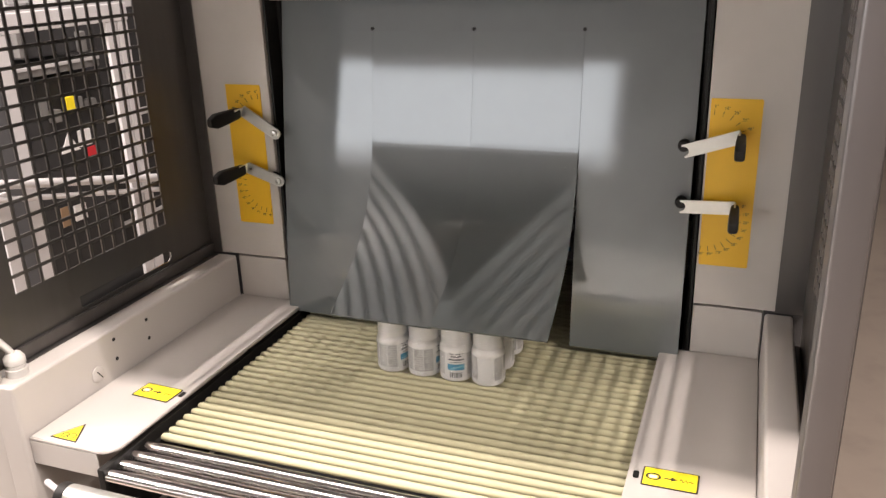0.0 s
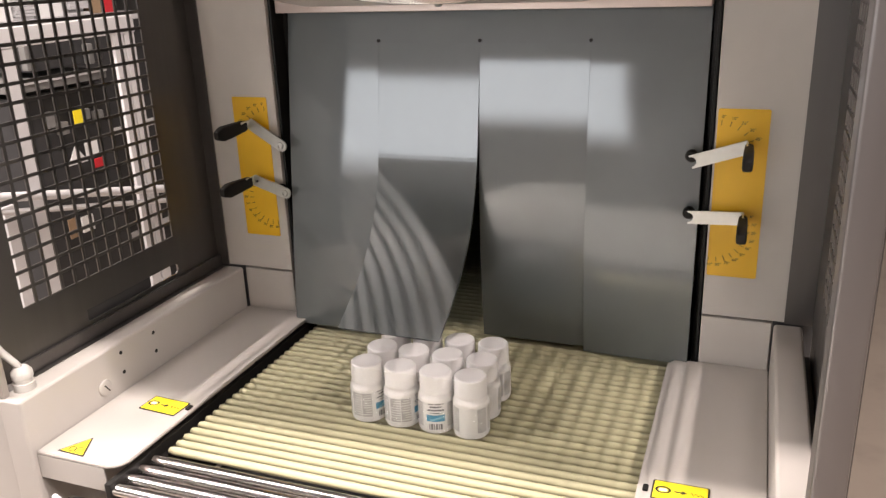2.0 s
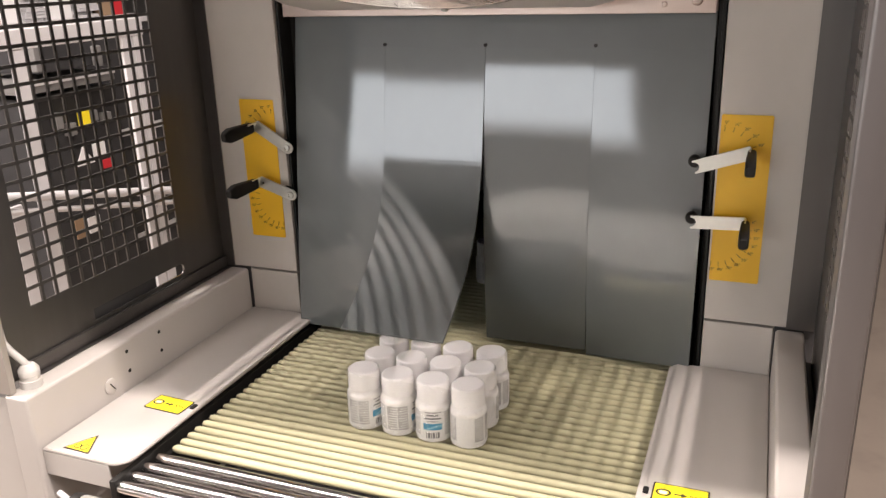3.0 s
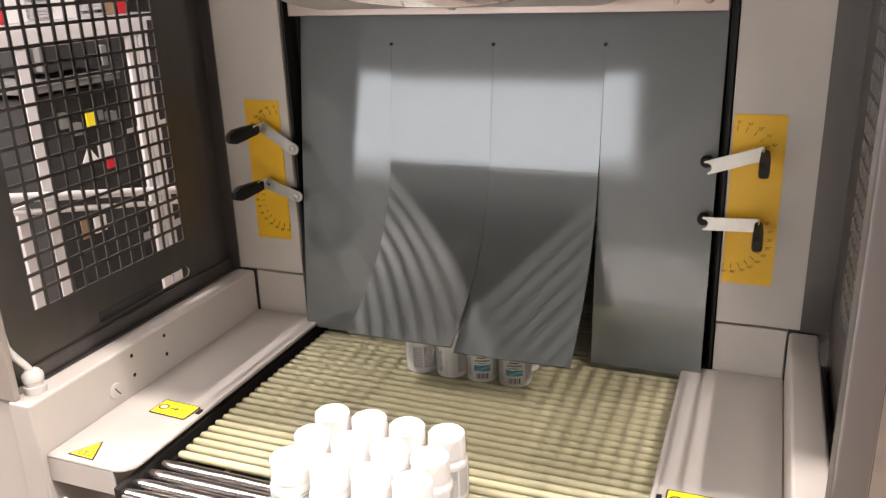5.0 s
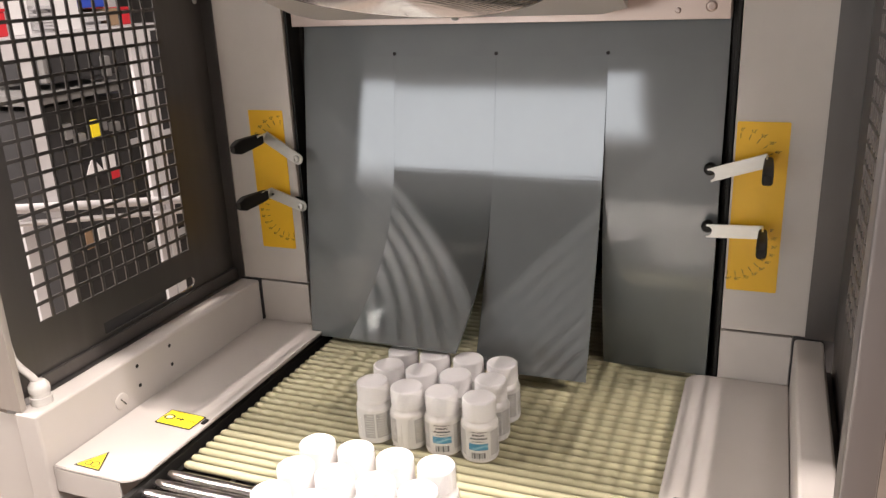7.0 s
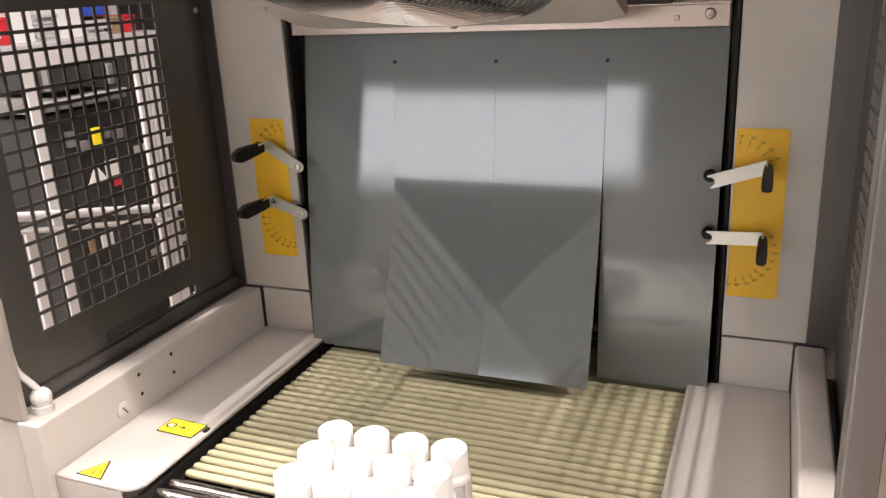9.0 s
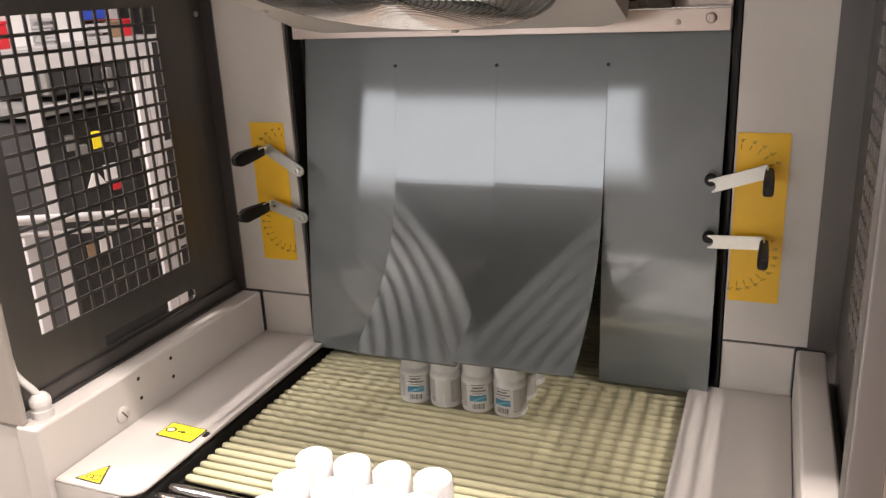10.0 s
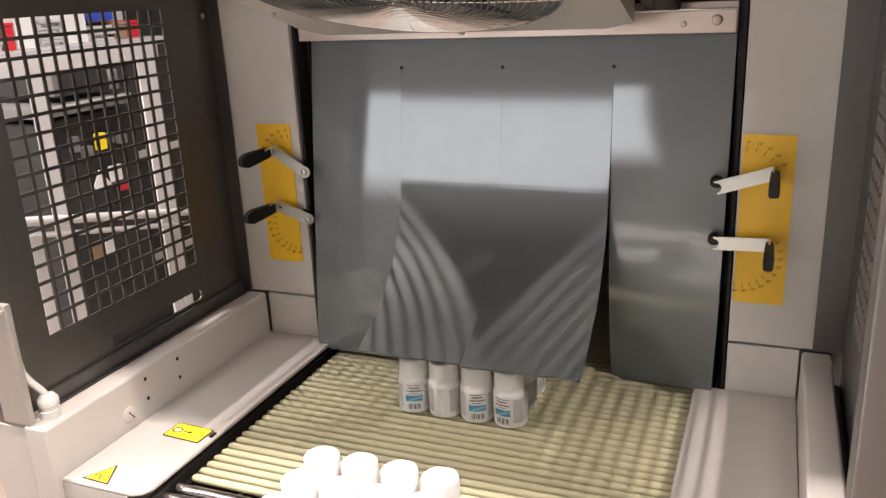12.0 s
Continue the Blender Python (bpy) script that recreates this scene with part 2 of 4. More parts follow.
def words(text, size):
    """Flat letters of the built-in font as a mesh, in the x-z plane, facing -y."""
    cu = bpy.data.curves.new("letters", "FONT")
    cu.body, cu.size, cu.align_x, cu.align_y, cu.extrude, cu.resolution_u = text, size, "CENTER", "CENTER", 0.0001, 2
    tmp = bpy.data.objects.new("letters", cu)
    scene.collection.objects.link(tmp)
    me = bpy.data.meshes.new_from_object(tmp.evaluated_get(bpy.context.evaluated_depsgraph_get()))
    bpy.data.objects.remove(tmp)
    bpy.data.curves.remove(cu)
    me.transform(Matrix.Rotation(radians(90), 4, "X"))
    return me


ROLL_TOP = 0.905
PITCH = 0.0144


# ---------------------------------------------------------------- hall
def hall():
    g = new("ground", to_mesh("ground", box(-9, 9, -9, 9, -0.1, 0.0), FLOOR))
    tagged(g, "pale beige coated concrete hall floor", "floor", kind="structure")
    for nm, b in (("wall_north", (-9, 9, 9, 9.2, 0, 5)), ("wall_south", (-9, 9, -3.9, -3.7, 0, 5)),
                  ("wall_west", (-9.2, -9, -9, 9, 0, 5)), ("wall_east", (9, 9.2, -9, 9, 0, 5))):
        tagged(new(nm, to_mesh(nm, box(*b), HALLWALL)), "plain grey painted hall wall", "wall", kind="structure")
    tagged(new("ceiling", to_mesh("ceiling", box(-9.2, 9.2, -9.2, 9.2, 5.0, 5.2), HALLWALL)), "plain grey hall ceiling", "ceiling", kind="structure")
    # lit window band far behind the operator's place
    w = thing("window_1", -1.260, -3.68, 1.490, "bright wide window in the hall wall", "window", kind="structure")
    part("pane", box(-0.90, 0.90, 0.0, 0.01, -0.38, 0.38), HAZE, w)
    for x0, x1, z0, z1 in ((-0.96, -0.901, -0.44, 0.44), (0.901, 0.96, -0.44, 0.44), (-0.900, 0.900, 0.381, 0.44), (-0.900, 0.900, -0.44, -0.381)):
        part("window_frame", box(x0, x1, -0.015, 0.03, z0, z1, 0.004), PROFILE, w)


# ---------------------------------------------------------------- tunnel front
def tunnel():
    t = thing("shrink_tunnel", 0, 0, 0, "warm grey powder-coated shrink tunnel exit with open mouth", "machine")
    for s in (-1, 1):
        a, b = sorted((s * 0.300, s * 0.412))
        part("front_panel", box(a, b, 0.0, 0.030, 0.9875, 1.80, 0.0015), PAINT, t)
        a, b = sorted((s * 0.300, s * 0.3845))
        part("lower_panel", box(a, b, 0.0005, 0.030, 0.60, 0.9845, 0.0015), PAINT, t)
        part("edge_seal", box(s * 0.2965 - 0.002, s * 0.2965 + 0.002, 0.004, 0.10, 0.90, 1.42, 0.0008), BLACK, t)
        a, b = sorted((s * 0.302, s * 0.306))
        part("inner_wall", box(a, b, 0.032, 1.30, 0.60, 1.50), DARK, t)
        part("jamb", box(s * 0.2925 - 0.0035, s * 0.2925 + 0.0035, 0.034, 0.052, 0.90, 1.405, 0.001), BLACK, t)
        # unseen dark filler, added so that the seam stays dark against the floor
        part("seam_backing", box(*sorted((s * 0.3850, s * 0.4320)), 0.001, 0.003, 0.60, 0.9868), DGREY, t)
        part("body_side", box(*sorted((s * 0.412, s * 0.409)), 0.031, 1.30, 0.60, 1.80), PAINT, t)
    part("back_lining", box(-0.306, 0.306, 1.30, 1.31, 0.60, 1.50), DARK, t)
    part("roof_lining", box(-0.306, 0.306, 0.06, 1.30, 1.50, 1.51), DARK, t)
    part("header_strip", box(-0.292, 0.2865, 0.012, 0.016, 1.3655, 1.3905, 0.0008), STEEL_H, t, "bare steel strip over the curtain")
    # black box added behind band and strip so that the gap reads dark
    part("header_gap_fill", box(-0.2995, 0.2995, 0.045, 0.055, 1.30, 1.44), BLACK, t)
    # polished bar added to draw the highlight along the strip's top edge
    part("header_highlight", box(-0.292, 0.2865, 0.006, 0.0115, 1.3912, 1.3935, 0.0006), CHROME, t, "polished bar drawing the highlight over the strip")
    part("upper_panel", box(-0.2985, 0.2985, 0.0005, 0.017, 1.412, 1.80, 0.0015), PAINT, t)
    for x, z, r in ((0.265, 1.380, 0.0062), (0.228, 1.376, 0.0034)):
        part("screw", lathe_y(x, 0.0118, z, r), STEEL_H, t)
    # machine base below the rollers
    part("roof_sheet", box(-0.448, 0.448, -0.445, 1.30, 1.8005, 1.84, 0.003), PAINT, t)
    part("base_cabinet", box(-0.36, 0.36, -0.40, 1.30, 0.02, 0.60, 0.004), PAINT, t)
    return t


def lathe_y(x, y, z, r):
    """A domed screw head with a socket, facing -y."""
    bm = lathe([(r, 0), (r, r * 0.35), (r * 0.8, r * 0.6), (r * 0.45, r * 0.65), (r * 0.40, r * 0.25), (0, r * 0.25)], 16)
    return turned(bm, pose(x, y, z, 90))


def curtain_header():
    c = thing("flap_curtain", 0, 0, 0, "grey rubber strip curtain hanging over the tunnel mouth", "curtain")
    bm = turned(box(-0.287, 0.287, 0.0, 0.003, -0.0005, 0.0440, 0.0006), pose(0, 0.030, 1.3230, -math.degrees(0.150)))
    part("top_band", bm, RUBBER, c)
    for x in (-0.145, 0.0, 0.145):
        part("slit_hole", rod((x, 0.0280, 1.3265), (x, 0.0315, 1.3265), 0.0023, 12), BLACK, c)
    part("clamp_bar", box(-0.287, 0.287, 0.0385, 0.0445, 1.335, 1.400, 0.001), STEEL_H, c)
    return c


FLAP_L, FLAP_N = 0.413, 80
FLAP_H = FLAP_L / FLAP_N


def flap(x0, x1, free=True):
    """One hanging flap. A free one is made of rigid cross strips, hinged on the front face, so that it can bend."""
    f = thing("curtain_flap", (x0 + x1) / 2, 0.030, 1.3230, "grey glossy rubber curtain flap, lower end free", "curtain flap", "flaps of the tunnel curtain")
    w = (x1 - x0) / 2
    ring = [(-w, 0.0003), (-w + 0.0002, 0), (w - 0.0002, 0), (w, 0.0003), (w, 0.003), (-w, 0.003)]
    strips = []
    if not free:
        bm = bmesh.new()
        rows = []
        for i, m in enumerate(flap_poses(LEAN_REST) + [None]):
            if m is None:
                m = rows_m @ pose(0, 0, -FLAP_H)
            rows_m = m
            rows.append([bm.verts.new(m @ Vector((x, y, 0))) for x, y in ring])
        for A, B in zip(rows, rows[1:]):
            for k in range(6):
                bm.faces.new((A[k], A[(k + 1) % 6], B[(k + 1) % 6], B[k]))
        bm.faces.new(rows[-1])
        part("sheet", bm, RUBBER, f)
        return f, strips
    for i in range(FLAP_N):
        bm = bmesh.new()
        top = [bm.verts.new((x, y, -i * FLAP_H)) for x, y in ring]
        bot = [bm.verts.new((x, y, -(i + 1) * FLAP_H)) for x, y in ring]
        for k in range(6):
            bm.faces.new((top[k], top[(k + 1) % 6], bot[(k + 1) % 6], bot[k]))
        if i == FLAP_N - 1:
            bm.faces.new(bot)
        strips.append(part("strip", to_mesh("strip", bm, RUBBER, False), None, f))
    return f, strips


LEAN_REST = 0.052


def smooth_step(v):
    v = min(1.0, max(0.0, v))
    return v * v * (3 - 2 * v)


def flap_poses(left, right=None, rest=0.150):
    """Poses of the strips for a lower end whose two corners stand that far out from the hanging line."""
    right = left if right is None else right
    lean, twist = (left + right) / 2, math.degrees(math.atan2(left - right, 0.145))
    # a free sheet bows evenly; one that is pushed out bends below its stiff upper part, the shorter the bend the less it is pushed
    if 0.060 < lean < 0.108:
        lean = 0.060 if lean < 0.090 else 0.108
    width = min(0.68, 0.30 + max(0.0, lean - 0.108) * 5.3)
    along = []
    for i in range(FLAP_N):
        u = (i + 0.5) / FLAP_N
        along.append(u if lean < 0.09 else 0.68 * smooth_step((u - 0.23) / width) + 0.32 * smooth_step((u - 0.42) / 0.58))
    lo, hi = -2.2, 2.6
    for _ in range(40):
        k = (lo + hi) / 2
        lo, hi = (k, hi) if sum(math.sin(rest + k * g) for g in along) * FLAP_H < lean else (lo, k)
    out, y, z = [], 0.0, 0.0
    for i, g in enumerate(along):
        a = rest + k * g
        w = ((i + 0.5) / FLAP_N) ** 2.4
        out.append(pose(0, y, z, 0, 0.30 * twist * w, 0.65 * twist * w) @ pose(0, 0, 0, -math.degrees(a)))
        y, z = y - math.sin(a) * FLAP_H, z - math.cos(a) * FLAP_H
    return out


# ---------------------------------------------------------------- scales and levers
def scale_plate(s):
    x0, x1 = sorted((s * 0.3025, s * 0.3605)) if s > 0 else (-0.371, -0.3135)
    c = thing("angle_scale", (x0 + x1) / 2, -0.0012, 1.1465, "yellow printed angle scale stuck on the panel", "scale", "angle scales")
    w = (x1 - x0) / 2
    part("plate", turned(plate(rounded(-w, w, -0.1045, 0.1045, (0.002,) * 4, 3), 0, 0.001), pose(0, 0.001, 0, 90)), YELLOW, c)
    px = -s * (w - 0.004)
    for cz, first, step, count in ((0.0495, 89, 15.7, 5), (-0.0445, 25, 13.3, 10)):
        for k in range(count):
            a = radians(first - step * k)
            me = words(f"{10 * k}°", 0.0052)
            me.materials.clear()
            me.materials.append(BROWN_INK)
            o = part("number", me, None, c)
            o.matrix_basis = pose(px + s * (0.002 + 0.0455 * math.cos(a)), -0.0003, cz + 0.0455 * math.sin(a))
            tx, tz = px + s * 0.0385 * math.cos(a), cz + 0.0385 * math.sin(a)
            tick = part("tick", box(-0.0032, 0.0032, -0.0004, 0.0, -0.0003, 0.0003), BROWN_INK, c)
            tick.matrix_basis = pose(tx, -0.0001, tz, 0, -math.degrees(math.atan2(math.sin(a), s * math.cos(a))), 0)
    return c


def lever(px, pz, ex, ez, grip, group="nozzle levers"):
    """Flat arm from the pivot to the elbow, and a black grip that stands out from the panel."""
    c = thing("clamp_lever", px, -0.006, pz, "zinc-plated lever with a black plastic grip", "lever", group)
    d = Vector((ex - px, 0, ez - pz))
    L = d.length
    ang = math.degrees(math.atan2(d.z, d.x))
    outline = rounded(-0.009, L + 0.004, -0.0082, 0.0082, (0.008, 0.002, 0.002, 0.008), 6)
    if px > 0:                                   # forked end that clasps the pivot
        outline = [(L + 0.004, -0.0082), (L + 0.004, 0.0082), (-0.009, 0.0082)]
        outline += [(-0.009 + 0.0068 * math.cos(q), 0.0062 * math.sin(q)) for q in (math.pi * (0.5 - k / 10) for k in range(11))]
        outline.append((-0.009, -0.0082))
    arm = plate(outline, -0.0015, 0.0015, 0.0004)
    a = part("arm", turned(arm, pose(0, -0.008, 0, 0, -ang, 0) @ pose(0, 0, 0, 90)), ZINC, c)
    if px < 0:
        part("pivot_screw", lathe_y(0, -0.0096, 0, 0.0055), ZINC, a)
    part("pivot_knob", lathe_knob(-0.010 if px < 0 else -0.008, 0.0, 0.0075, 0.0085), BLACK, c, "black pivot knob")
    tab = box(-0.001, 0.001, -0.022, 0.0, -0.0078, 0.0078, 0.0004)
    part("tab", turned(tab, pose(d.x + math.copysign(0.004, d.x), -0.0085, d.z, 0, -ang, 0)), ZINC, c)
    g = bmesh.new()
    prof = [(0.0, 0.0070, 0.0040), (0.004, 0.0078, 0.0050), (0.030, 0.0096, 0.0058), (0.048, 0.0104, 0.0060), (0.057, 0.0072, 0.0052), (0.060, 0.0052, 0.0040)]
    n, square = 16, 0.45                         # boxy section with rounded edges
    def bulge(v):
        return math.copysign(abs(v) ** square, v)
    rings = [[g.verts.new((b * bulge(math.cos(2 * math.pi * k / n)), -y, a2 * bulge(math.sin(2 * math.pi * k / n)))) for k in range(n)] for y, a2, b in prof]
    for A, B in zip(rings, rings[1:]):
        for k in range(n):
            g.faces.new((A[k], A[(k + 1) % n], B[(k + 1) % n], B[k]))
    g.faces.new(rings[0][::-1])
    g.faces.new(rings[-1])
    part("grip", turned(g, pose(d.x + math.copysign(0.004, d.x), -0.016, d.z, *grip)), BLACK, c, "black plastic grip")
    return c


def lathe_knob(x, z, r, h):
    return turned(lathe([(r * 0.8, -0.004), (r, 0), (r, h * 0.7), (r * 0.75, h), (0, h)], 16), pose(x, 0.0, z + 0.004, 90))


# ---------------------------------------------------------------- guards at both sides
def guard(s):
    X = s * 0.430
    g = thing("side_guard", X, 0, 0, "brushed stainless side guard with a square-hole window", "guard", "side guards")
    t = 0.001
    y0, y1, z0, z1 = -0.3720, -0.1020, 1.0650, 1.4190
    Y0, Y1, Z0, Z1 = -0.432, -0.0315, 0.9875, 1.80
    S0, S1, T0, T1 = -0.281, -0.101, 1.009, 1.0245
    ys, zs = [Y0, y0, S0, y1, Y1], [Z0, T0, T1, z0, z1, Z1]
    sheet = bmesh.new()
    vs = {(i, j): sheet.verts.new((-t, y, z)) for i, y in enumerate(ys) for j, z in enumerate(zs)}
    cells = [sheet.faces.new((vs[i, j], vs[i + 1, j], vs[i + 1, j + 1], vs[i, j + 1]))
             for i in range(4) for j in range(5) if not (i in (1, 2) and j == 3) and not (s < 0 and i == 2 and j == 1)]
    grown = bmesh.ops.extrude_face_region(sheet, geom=cells)
    bmesh.ops.translate(sheet, verts=[v for v in grown["geom"] if isinstance(v, bmesh.types.BMVert)], vec=(2 * t, 0, 0))
    part("sheet", sheet, STEEL, g, smooth=False)
    if s < 0:                                    # rounded end and bright cut edge of the slot
        mid, rad = (T0 + T1) / 2, (T1 - T0) / 2
        end = bmesh.new()
        for side in (-1, 1):
            arc = [(S1 - rad + rad * math.cos(q), mid + side * rad * math.sin(q)) for q in (math.pi / 2 * k / 8 for k in range(9))]
            loop = [(S1 + 0.0005, mid)] + [p for p in arc] + [(S1 - rad, mid + side * (rad + 0.0005)), (S1 + 0.0005, mid + side * (rad + 0.0005))]
            lo = [end.verts.new((-t * 0.98, y, z)) for y, z in loop]
            hi = [end.verts.new((t * 0.98, y, z)) for y, z in loop]
            end.faces.new(lo)
            end.faces.new(hi[::-1])
            for k in range(len(loop)):
                end.faces.new((lo[k], lo[(k + 1) % len(loop)], hi[(k + 1) % len(loop)], hi[k]))
        # added plate that keeps lamp light from leaking through most of the slot
        part("slot_light_block", box(-0.0045, -0.0030, S0 - 0.008, S1 - 0.058, T0 - 0.006, T1 + 0.006, 0.0004), DGREY, g, "dark plate added behind the slot to stop light")
        part("slot_end", end, STEEL, g, smooth=False)
        rim = [(t + 0.0003, S0 + 0.002, T0 + 0.0004), (t + 0.0003, S1 - rad, T0 + 0.0004)]
        rim += [(t + 0.0003, S1 - rad + rad * math.sin(q), mid - rad * math.cos(q)) for q in (math.pi * k / 10 for k in range(1, 8))]
        part("slot_rim", tube(rim, 0.0006, 6), CHROME, g, "bright cut edge of the slot")
    nr, nc = 17, 13
    py, pz, bar = (y1 - y0) / nc, (z1 - z0) / nr, 0.0041
    mesh = bmesh.new()
    for c in range(1, nc):
        box(-t, t, y0 + c * py - bar / 2, y0 + c * py + bar / 2, z0, z1, bm=mesh)
    for r in range(1, nr):
        for c in range(nc):
            a = y0 + c * py + (bar / 2 if c else 0)
            b = y0 + (c + 1) * py - (bar / 2 if c < nc - 1 else 0)
            box(-t, t, a, b, z0 + r * pz - bar / 2, z0 + r * pz + bar / 2, bm=mesh)
    part("perforated_window", mesh, STEEL, g, "square-hole perforated steel", smooth=False)
    part("rear_sheet", box(-t + s * 0.0015, t + s * 0.0015, -0.0295, -0.0034, 0.9875, 1.80), STEEL, g)
    part("rear_flange", box(*((-0.0320, 0.0040) if s > 0 else (-0.0040, 0.0180)), -0.0030, -0.0008, 0.9875, 1.80), STEEL, g)
    # dark plate added where the gap between beam and guard lies in shade
    part("dark_gap_plate", box(*((-0.0100, 0.0040) if s > 0 else (-0.0040, 0.0100)), -0.0030, -0.0008, 0.60, 0.9872), DGREY, g)
    if s < 0:
        part("lower_angle", box(0.0012, 0.0060, -0.392, -0.0035, 0.9861, 1.0040, 0.0012), STEEL, g)
        part("angle_foot", box(0.0012, 0.0128, -0.392, -0.0035, 0.9842, 0.9860), STEEL, g)
        part("near_post", box(-0.018, 0.0220, -0.4385, -0.4300, 0.9860, 1.130, 0.0015), LIT_POST, g, "plain steel corner post")
        part("post_clip", box(0.010, 0.0215, -0.4415, -0.4390, 1.121, 1.125, 0.0005), ZINC, g)
    else:
        part("lower_skirt", box(-t, t, -0.43, -0.032, 0.935, 0.9870), STEEL, g)
        part("lower_angle", box(-0.0105, -0.0012, -0.43, -0.032, 0.952, 0.9600, 0.001), STEEL, g)
        part("near_post", box(-0.029, -0.006, -0.476, -0.447, 0.60, 1.80, 0.003), POST, g, "plain steel corner post")
    part("screw", turned(lathe([(0.004, 0), (0.004, 0.0015), (0.0025, 0.0028), (0, 0.003)], 14), pose(-s * 0.001, -0.016, 1.405, 0, -s * 90, 0)), ZINC, g)
    return g


def side_beam(s):
    b = thing("side_beam", s * 0.403, 0, 0, "light grey painted conveyor side beam", "side beam", "conveyor side beams")
    bm = box(-0.0165, 0.0165, -0.4395, -0.0008, 0.58, 0.9855, 0.004, 3)
    part("beam", bm, COVER, b)
    if s > 0:
        return b
    part("outer_panel", box(-0.075, -0.0172, -0.4360, -0.4340, 0.58, 0.9800, 0.0006), COVER, b)
    for y, z in ((-0.2815, 0.971), (-0.2815, 0.944), (-0.219, 0.971), (-0.219, 0.944)):
        part("bolt_hole", turned(rod((0, 0, 0), (0, 0, 0.0006), 0.0026, 12), pose(-s * 0.0163, y, z, 0, -s * 90, 0)), BLACK, b)
    k = part("cover_plug", turned(lathe([(0.0105, 0), (0.0105, 0.002), (0.0085, 0.0035), (0, 0.004)], 24), pose(-s * 0.0163, -0.317, 0.9395, 0, -s * 90, 0)), COVER, b)
    part("slot", turned(box(-0.0065, 0.0065, -0.0008, 0.0008, 0.0038, 0.0043), pose(-s * 0.0163, -0.317, 0.9395, 0, -s * 90, 0) @ pose(0, 0, 0, 0, 0, 35)), INK, k)
    return b


def cover(s):
    """Sheet cover beside the rollers: flat top, rolled inner edge, folded front lip."""
    c = thing("side_cover", 0.3243 if s > 0 else -0.328, -0.2165, 0.92, "light grey painted sheet cover beside the rollers", "cover", "roller side covers")
    w, l = 0.0613 if s > 0 else 0.0575, 0.2155
    inner = 0.022
    radii = (inner, 0.001, 0.001, 0.020) if s > 0 else (0.001, inner, 0.020, 0.001)
    top = plate(rounded(-w, w, -l, l, radii, 8), -0.004, 0.0, 0.0010, 2)
    part("top_sheet", top, COVER, c)
    part("front_lip", box(*sorted((s * w, -s * (w - 0.0215))), -l, -l + 0.002, -0.034, -0.0042), COVER, c)
    return c


def flow_sign(x, y, rot, mirror=1):
    c = thing("direction_sign", x, y, 0.9203, "yellow rectangular sticker with arrow pictogram", "sticker", "cover stickers")
    c.rotation_euler = (0, 0, radians(rot))
    w, h = 0.0275, 0.016
    part("border", plate(rounded(-w, w, -h, h, (0.002,) * 4, 3), 0, 0.0005), INK, c)
    part("field", plate(rounded(-w + 0.0017, w - 0.0017, -h + 0.0017, h - 0.0017, (0.0015,) * 4, 3), 0.0005, 0.0008), SIGN, c)
    ringm = bmesh.new()
    n = 24
    for k in range(n):
        a, b = 2 * math.pi * k / n, 2 * math.pi * (k + 1) / n
        q = [(-0.0165 + r * 1.25 * math.cos(t), r * 0.95 * math.sin(t)) for r, t in ((0.0062, a), (0.0062, b), (0.0043, b), (0.0043, a))]
        ringm.faces.new([ringm.verts.new((u, v, 0.00095)) for u, v in q])
    part("ring_pictogram", ringm, INK, c)
    part("window_pictogram", plate(rounded(-0.0205, -0.0125, -0.0024, 0.0024, (0.0015,) * 4, 3), 0.0008, 0.0010), PAPER, c)
    part("arrow", plate([(-0.006, -0.0010), (0.001, -0.0010), (0.001, -0.0034), (0.0068, 0), (0.001, 0.0034), (0.001, 0.0010), (-0.006, 0.0010)], 0.0008, 0.0010), INK, c)
    pts = [(0.0095 + 0.013 * k / 14, 0.0030 * math.sin(k * 1.35) * (1 - k / 22), 0.0010) for k in range(15)]
    part("squiggle", tube(pts, 0.00035, 5), BROWN_INK, c)
    return c


def hazard_sign():
    c = thing("warning_sign", -0.3425, -0.4135, 0.9203, "yellow triangular pinch-point warning sticker", "sticker", "cover stickers")
    tri = [(-0.0195, -0.0115), (0.0185, -0.0115), (0.0, 0.0225)]
    part("border", plate(tri, 0, 0.0005), INK, c)
    part("field", plate([(x * 0.84, (y - 0.0) * 0.84) for x, y in tri], 0.0005, 0.0008), SIGN, c)
    for x, y, r in ((-0.0048, -0.0035, 0.0040), (0.0046, -0.0030, 0.0048)):
        part("gear_pictogram", tube([(x + r * math.cos(a * math.pi / 8), y + r * math.sin(a * math.pi / 8), 0.0009) for a in range(16)], 0.0006, 5, True), INK, c)
    c.rotation_euler = (0, 0, radians(-2))
    return c


def cover_nub(x, y, rot):
    c = tagged(new("latch_nub", to_mesh("latch_nub", plate(rounded(-0.0028, 0.0028, -0.0052, 0.0052, (0.0015,) * 4, 4), 0, 0.002, 0.0004), BLACK)),
               "small black plastic latch on the cover edge", "latch", "cover latches")
    c.location, c.rotation_euler = (x, y, 0.9202), (0, 0, radians(rot))


